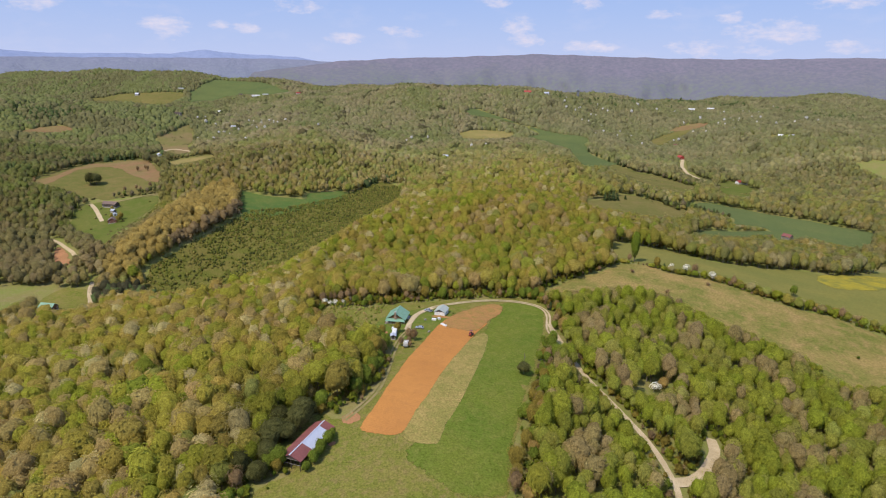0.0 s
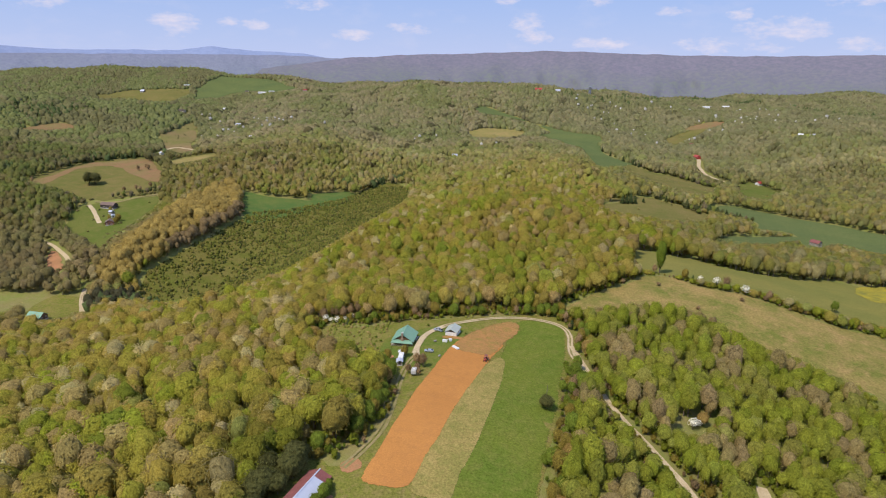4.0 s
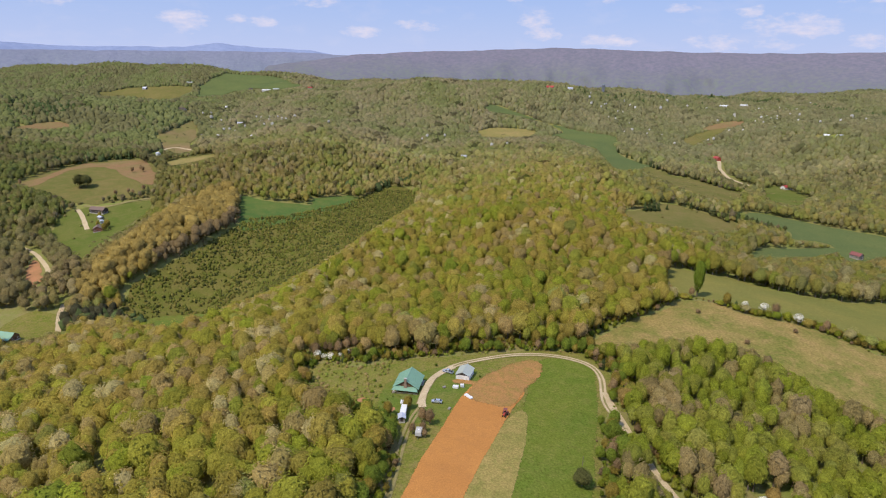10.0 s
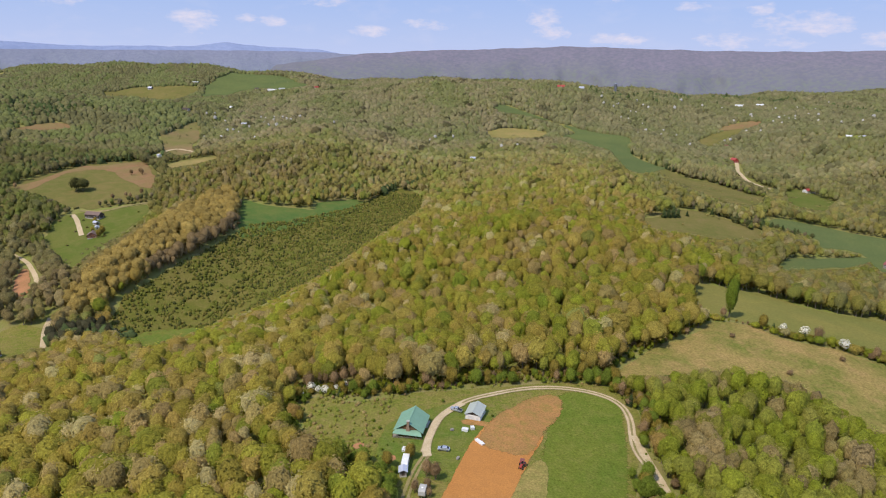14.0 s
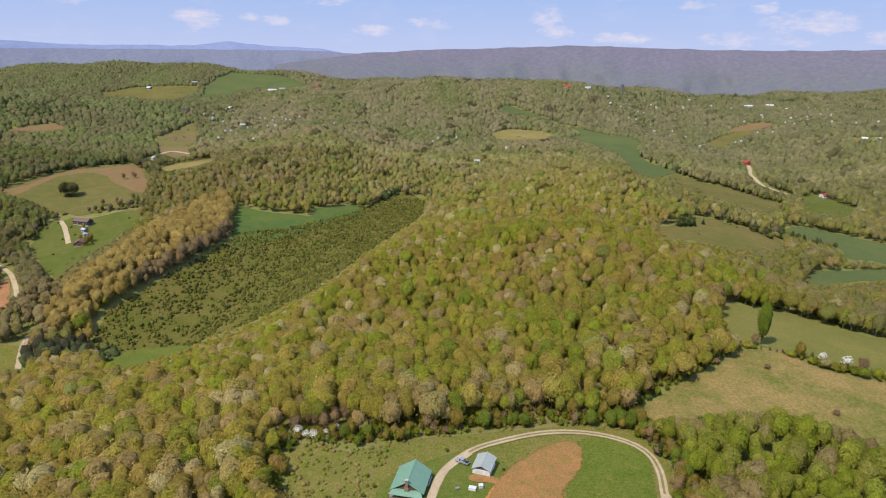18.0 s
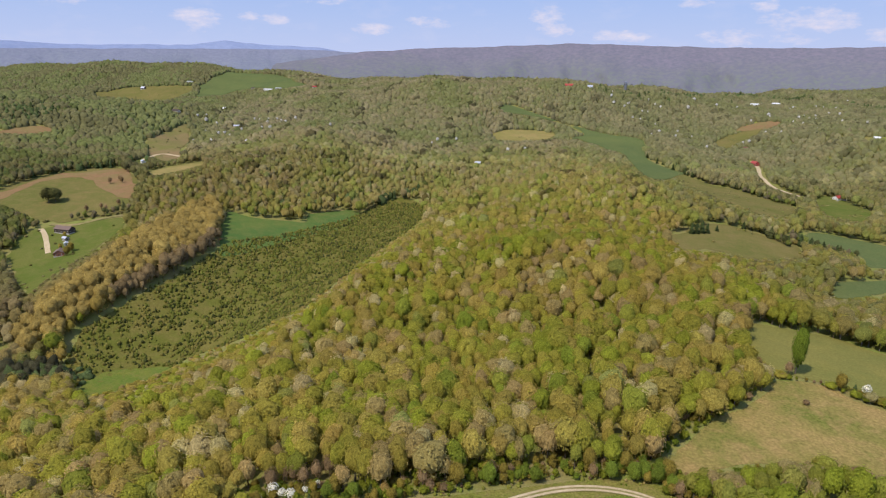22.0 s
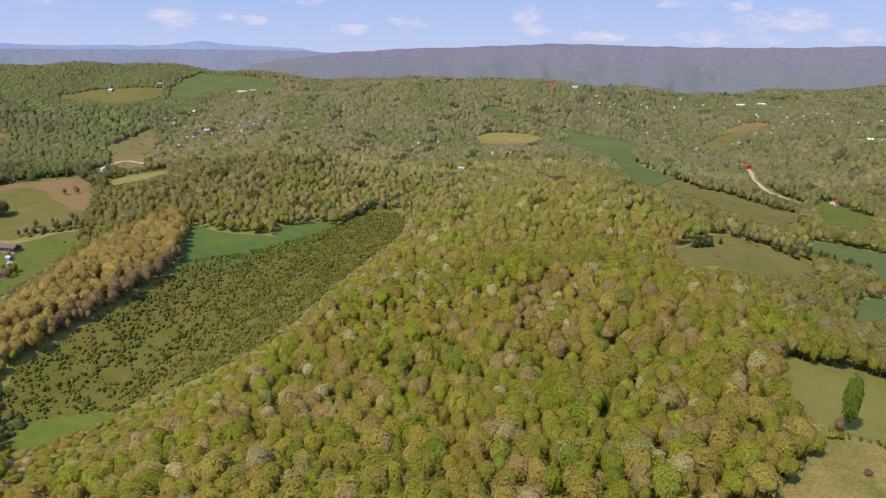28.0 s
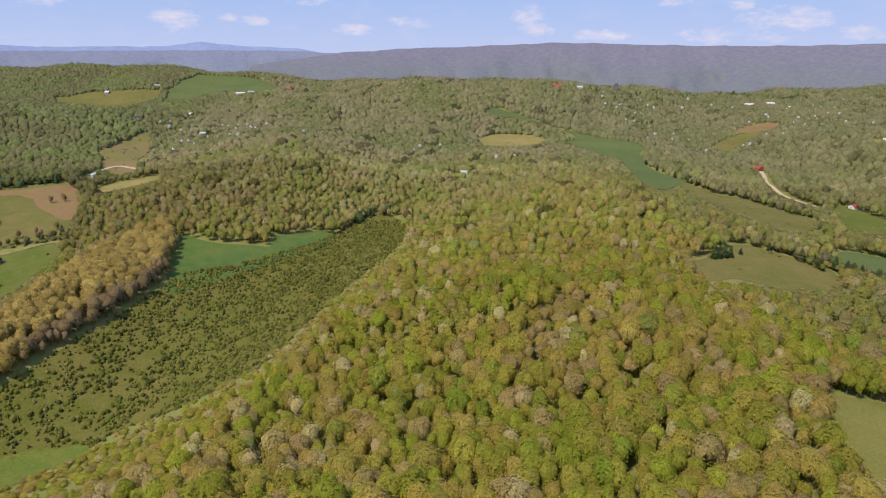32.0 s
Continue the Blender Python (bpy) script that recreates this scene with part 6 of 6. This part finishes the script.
def car(x, y, turn, paint, label, pickup=False):
    c = thing("pickup_truck" if pickup else "car", x, y, turn, 0.3, label, "truck" if pickup else "car")
    if pickup:
        part("body", body_profile([(-2.6, 0.4), (2.6, 0.4), (2.6, 0.95), (1.3, 1.05), (0.75, 1.75), (-0.7, 1.75), (-0.85, 1.0), (-2.6, 1.0)], 1.85, 0.16), paint, c)
        part("cargo_bed", boxes((-0.75, 0.75, -2.5, -0.95, 0.98, 1.02)), TYRE, c)
        glass = [(1.28, 1.08), (0.78, 1.7), (-0.68, 1.7), (-0.8, 1.08)]
    else:
        part("body", body_profile([(-2.2, 0.35), (2.2, 0.35), (2.2, 0.8), (1.2, 0.95), (0.45, 1.45), (-1.2, 1.45), (-1.9, 0.98), (-2.2, 0.9)], 1.75, 0.15), paint, c)
        glass = [(1.15, 0.98), (0.47, 1.41), (-1.18, 1.41), (-1.82, 1.0)]
    for s, nm in ((-1, "side_window"), (1, "side_window")):
        bm = bmesh.new()
        w = (1.85 if pickup else 1.75) / 2 - 0.13
        v = [bm.verts.new((s * w * (1.02), yy * 0.9, zz)) for yy, zz in glass]
        u = [bm.verts.new((s * (w - 0.04), yy * 0.9, zz)) for yy, zz in glass]
        bm.faces.new(v)
        bm.faces.new(u[::-1])
        for i in range(4):
            bm.faces.new((v[i], u[i], u[(i + 1) % 4], v[(i + 1) % 4]))
        bmesh.ops.recalc_face_normals(bm, faces=bm.faces)
        part(nm, bm, GLASS, c)
    (ya, za), (yb, zb) = glass[0], glass[1]
    part("windscreen", slope_like((ya + 0.03, za), (yb + 0.03, zb), 0.66), GLASS, c)
    (ya, za), (yb, zb) = glass[3], glass[2]
    part("rear_window", slope_like((ya - 0.05, za), (yb - 0.05, zb), 0.62), GLASS, c)
    for s in (-1, 1):
        for wy in ((-1.65, 1.65) if pickup else (-1.35, 1.35)):
            wheel(c, s * 0.82, wy, 0.34)
        part("headlight", boxes((s * 0.62 - 0.16, s * 0.62 + 0.16, 2.2 if not pickup else 2.6, 2.24 if not pickup else 2.64, 0.62, 0.78)), WHITE, c)
    return c


def slope_like(p, q, half):
    """A thin sheet across a vehicle between two points (y, z) of its side."""
    bm = bmesh.new()
    v = [bm.verts.new((s * half, yy, zz + t)) for t in (0, 0.04) for s, (yy, zz) in ((-1, p), (1, p), (1, q), (-1, q))]
    for f in ((0, 1, 2, 3), (7, 6, 5, 4), (0, 4, 5, 1), (1, 5, 6, 2), (2, 6, 7, 3), (3, 7, 4, 0)):
        bm.faces.new([v[i] for i in f])
    bmesh.ops.recalc_face_normals(bm, faces=bm.faces)
    return bm


def camper(x, y, turn, length, label, paint=None):
    c = thing("camper_trailer", x, y, turn, 0.28, label, "trailer")
    half = length / 2
    part("body", body_profile([(-half, 0.5), (half - 0.5, 0.5), (half, 1.1), (half - 0.2, 2.4), (half - 0.7, 2.7), (-half, 2.7)], 2.4, 0.06), paint or OLD_WHITE, c)
    part("stripe", boxes((-1.215, 1.215, -half + 0.1, half - 0.4, 1.12, 1.26)), GREY_WOOD, c, "brown stripe along the body")
    part("roof_vent", rounded(boxes((-0.3, 0.3, -0.3, 0.3, 2.68, 2.85)), 0.03), WHITE, c)
    part("door", boxes((1.2, 1.24, -0.2, 0.5, 0.6, 2.3)), WHITE, c)
    for wy in (-half * 0.5, half * 0.45):
        part("window", boxes((-1.23, 1.23, wy - 0.45, wy + 0.45, 1.5, 2.1)), GLASS, c)
    part("tow_bar", boxes((-0.06, 0.06, half - 0.4, half + 1.1, 0.45, 0.55)), STEEL, c)
    for s in (-1, 1):
        wheel(c, s * 1.0, -0.3, 0.34)
        part("jack", boxes((s * 0.9 - 0.05, s * 0.9 + 0.05, half - 0.9, half - 0.8, 0.0, 0.5)), STEEL, c)
    return c


OLD_RED = plain("faded_red_paint", (0.13, 0.07, 0.05), 0.7, 0, 0.45)


def tractor(x, y, turn):
    t = thing("tractor", x, y, turn, 0.4, "old dull red tractor with a rusty canopy at the field's edge", "tractor")
    part("hood", rounded(boxes((-0.4, 0.4, 0.2, 1.9, 0.8, 1.45)), 0.08), OLD_RED, t)
    part("chassis", boxes((-0.25, 0.25, -1.2, 1.8, 0.55, 0.85)), TYRE, t)
    part("seat", rounded(boxes((-0.3, 0.3, -1.0, -0.5, 1.1, 1.25), (-0.3, 0.3, -1.05, -0.95, 1.25, 1.6)), 0.04), TYRE, t)
    part("steering_wheel", tube((0, -0.15, 1.5), (0, -0.12, 1.54), 0.22, 14), TYRE, t)
    part("exhaust", tube((0.25, 1.1, 1.4), (0.25, 1.1, 2.1), 0.05), STEEL, t)
    for s in (-1, 1):
        part("fender", rounded(boxes((s * 0.75 - 0.22, s * 0.75 + 0.22, -1.4, -0.2, 1.35, 1.45)), 0.03), OLD_RED, t)
        wheel(t, s * 0.8, -0.8, 0.72, 0.4)
        wheel(t, s * 0.65, 1.4, 0.4, 0.24)
        part("canopy_post", tube((s * 0.6, -1.1, 1.4), (s * 0.6, -1.1, 2.45), 0.04), STEEL, t)
        part("canopy_post", tube((s * 0.6, -0.2, 1.4), (s * 0.6, -0.2, 2.45), 0.04), STEEL, t)
    part("canopy", rounded(boxes((-0.8, 0.8, -1.5, 0.1, 2.45, 2.55)), 0.03), RUST_ROOF, t)
    part("tiller", boxes((-1.0, 1.0, -2.2, -1.5, 0.4, 0.75)), RUST_ROOF, t)
    part("tine_bar", boxes((-1.0, 1.0, -2.4, -2.3, 0.1, 0.5)), STEEL, t)
    return t


def small_building(name, x, y, turn, w, d, e, r, wall, roof, label, category="house", porch=False, sink=2.5):
    """A plain gabled building: ridge along its depth, walls, roof slopes, windows and a door."""
    b = thing(name, x, y, turn, 0.6, label, category)
    part("foundation", boxes((-w / 2 - 0.1, w / 2 + 0.1, -d / 2 - 0.1, d / 2 + 0.1, -sink, 0.2)), CONCRETE, b)
    part("wall", boxes((-w / 2, w / 2, -d / 2, d / 2, 0.2, e)), wall, b)
    part("gable_wall", gable(w, -d / 2, -d / 2 + 0.2, e, r - 0.12), wall, b)
    part("gable_wall", gable(w, d / 2 - 0.2, d / 2, e, r - 0.12), wall, b)
    for s in (-1, 1):
        part("roof_slope", slope_panel(s * (w / 2 + 0.5), 0, -d / 2 - 0.5, d / 2 + 0.5, e - 0.15, r, 0.14), roof, b)
    part("door", boxes((-0.5, 0.5, -d / 2 - 0.05, -d / 2, 0.2, 2.25)), DARK_WOOD, b)
    for k in (-1, 1):
        if w > 4:
            window(b, "window", k * w * 0.3, -d / 2 - 0.01, 1.1, 1.1, 1.3)
        n = max(1, int(d / 4))
        for i in range(n):
            window(b, "window", k * (w / 2 + 0.01), -d / 2 + d * (i + 0.5) / n, 1.1, 1.1, 1.3, "y", k)
    if porch:
        part("porch_roof", slope_panel(-w / 2 - 2.6, -w / 2, -d / 2, d / 2, 2.3, e, 0.1), roof, b)
        for py in np.linspace(-d / 2 + 0.2, d / 2 - 0.2, 4):
            part("porch_post", boxes((-w / 2 - 2.5, -w / 2 - 2.35, py - 0.08, py + 0.08, -sink, 2.35)), WHITE, b)
    return b


log_house(-10.5, 6.5, -11).scale = (0.96, 0.96, 0.95)
garage_house(14.6, 17.5, -18).scale = (0.86, 0.86, 0.9)
old_barn(-39.5, -119, -22)
car(1.8, -9.5, 80, SILVER_PAINT, "silver car parked on the grass beside the yard")
car(7.0, 20.5, 62, SILVER_PAINT, "silver pickup truck parked beside the garage", True)
camper(-11.5, -19.5, 176, 6.2, "white camper trailer parked beside the lane")
camper(-5.0, -36.5, 172, 3.8, "small grey-white camper under the lane's bushes", plain("grey_white_panel", (0.4, 0.39, 0.36), 0.6, 0, 0.4))
tractor(29.0, -18.5, 160)
small_building("shed", -11.9, -25.0, 4, 2.2, 2.6, 1.9, 2.5, GREY_WOOD, SILVER_ROOF, "tiny grey shed with a silver roof beside the camper", "shed", sink=0.9)


def crate(name, x, y, turn, w, d, h, mat, label, category, lid=True):
    c = thing(name, x, y, turn, 0.3, label, category)
    part("body", rounded(boxes((-w / 2, w / 2, -d / 2, d / 2, 0, h)), 0.05), mat, c)
    if lid:
        part("lid", rounded(boxes((-w / 2 - 0.05, w / 2 + 0.05, -d / 2 - 0.05, d / 2 + 0.05, h, h + 0.08)), 0.02), OLD_WHITE, c)
    for s in (-1, 1):
        part("skid", boxes((s * w * 0.35 - 0.06, s * w * 0.35 + 0.06, -d / 2, d / 2, -0.4, 0.0)), GREY_WOOD, c)
    return c


crate("tank", 10.0, 4.8, -15, 2.4, 1.5, 0.9, WHITE, "white storage tank on skids in the yard grass", "tank")
crate("trash_bin", 12.9, 6.2, 10, 1.4, 1.4, 1.0, OLD_WHITE, "pale grey bin standing in the yard", "bin")
crate("boat_cover", 15.2, -3.6, -52, 4.2, 1.4, 0.5, WHITE, "long white covered trough at the edge of the tilled soil", "trough")
crate("utility_cart", -12.6, -9.6, 80, 2.4, 1.2, 0.7, WHITE, "small white cart near the house", "cart")
crate("wood_pile", 5.0, 4.8, 25, 1.4, 0.9, 0.6, GREY_WOOD, "small stack of weathered boards in the yard", "wood pile", False)
crate("wood_pile", 6.8, -15.0, 65, 1.6, 0.9, 0.5, GREY_WOOD, "small stack of weathered boards at the field's edge", "wood pile", False)

# shrubs grown up along the barn's open side
for i in range(11):
    t = -11 + i * 2.0
    a = radians(-22)
    px, py = -39.5 + 5.9 * math.cos(a) - t * math.sin(a), -119 + 5.9 * math.sin(a) + t * math.cos(a)
    plant("green", px + tree_rng.normal(0, 0.4), py, tree_rng.uniform(0.48, 0.66), "bright green shrub grown up against the barn")

# valley farms and far houses
small_building("barn", 426, 356, 25, 7, 10, 3.6, 6.2, GREY_WOOD, RUST_ROOF, "weathered barn with a rusty red roof in the crop field", "barn")
small_building("house", 572, 754, -70, 9, 15, 3.4, 6.2, WHITE, RED_PAINT, "white roadside house with a red roof", "house", True)
small_building("garage", 583, 754, -70, 7, 9, 3.0, 5.0, WHITE, OLD_WHITE, "white garage beside the roadside house", "garage")
small_building("barn", 558, 987, 10, 9, 14, 4.5, 8.0, RED_PAINT, RED_PAINT, "small red barn beside the valley road", "barn")
small_building("barn", -416, 517, 75, 9, 20, 4.2, 7.0, DARK_WOOD, BROWN_ROOF, "long dark barn with a brown roof in the farmyard", "barn")
small_building("house", -388, 459, 20, 9, 11, 3.2, 6.0, BRICK_RED, BROWN_ROOF, "brick farmhouse with a brown roof", "house")
small_building("shed", -404, 497, 60, 4.5, 6, 2.6, 4.0, GREY_WOOD, SILVER_ROOF, "grey farm shed with a pale roof", "shed")
small_building("shed", -396, 484, 30, 4, 5, 2.4, 3.6, WHITE, SILVER_ROOF, "small white farm shed", "shed")
small_building("cabin", -323, 198, 78, 8, 13, 3.2, 6.0, LOG_WALL, GREEN_METAL, "brown cabin with a green metal roof in the valley", "house", True)
for i, (name, hx, hy, w, d, roof_rise, wl, rf, lb) in enumerate(FAR_HOUSES):
    walls = {"white": WHITE, "beige": BEIGE, "brick": BRICK_RED, "wood": DARK_WOOD, "red": RED_PAINT}[wl]
    roofs = {"pale": OLD_WHITE, "silver": SILVER_ROOF, "grey": GREY_METAL, "dark": DARK_WOOD, "red": RED_PAINT, "rust": RUST_ROOF}[rf]
    small_building(name, hx, hy, 80 if d > 18 else 40 + 37 * i % 70, w * 0.85, d * 0.75, 2.8, 4.6 + 0.7 * roof_rise, walls, roofs, lb, name.replace("_", " "))


def silo(x, y):
    s = thing("silo", x, y, 0, 0.3, "tall grey water tower on the far ridge", "tower")
    part("shaft", tube((0, 0, -4), (0, 0, 26), 4.0, 20), STEEL, s)
    part("band", tube((0, 0, 20), (0, 0, 21), 4.2, 20), DARK_WOOD, s)
    bm = bmesh.new()
    bmesh.ops.create_cone(bm, cap_ends=True, segments=20, radius1=4.3, radius2=0.4, depth=3, matrix=Matrix.Translation((0, 0, 27.5)))
    part("cap", bm, STEEL, s)
    return s


silo(461, 1528)

snag = thing("dead_snag", 50.9, -57.5, 0, 0, "bare grey dead stem standing beside the lone bush", "dead tree")
part("stem", tube((0, 0, -0.4), (0.15, 0, 9.2), 0.1, 6), BARK, snag)
part("limb", tube((0.1, 0, 6.0), (0.9, 0.3, 7.4), 0.05, 5), BARK, snag)
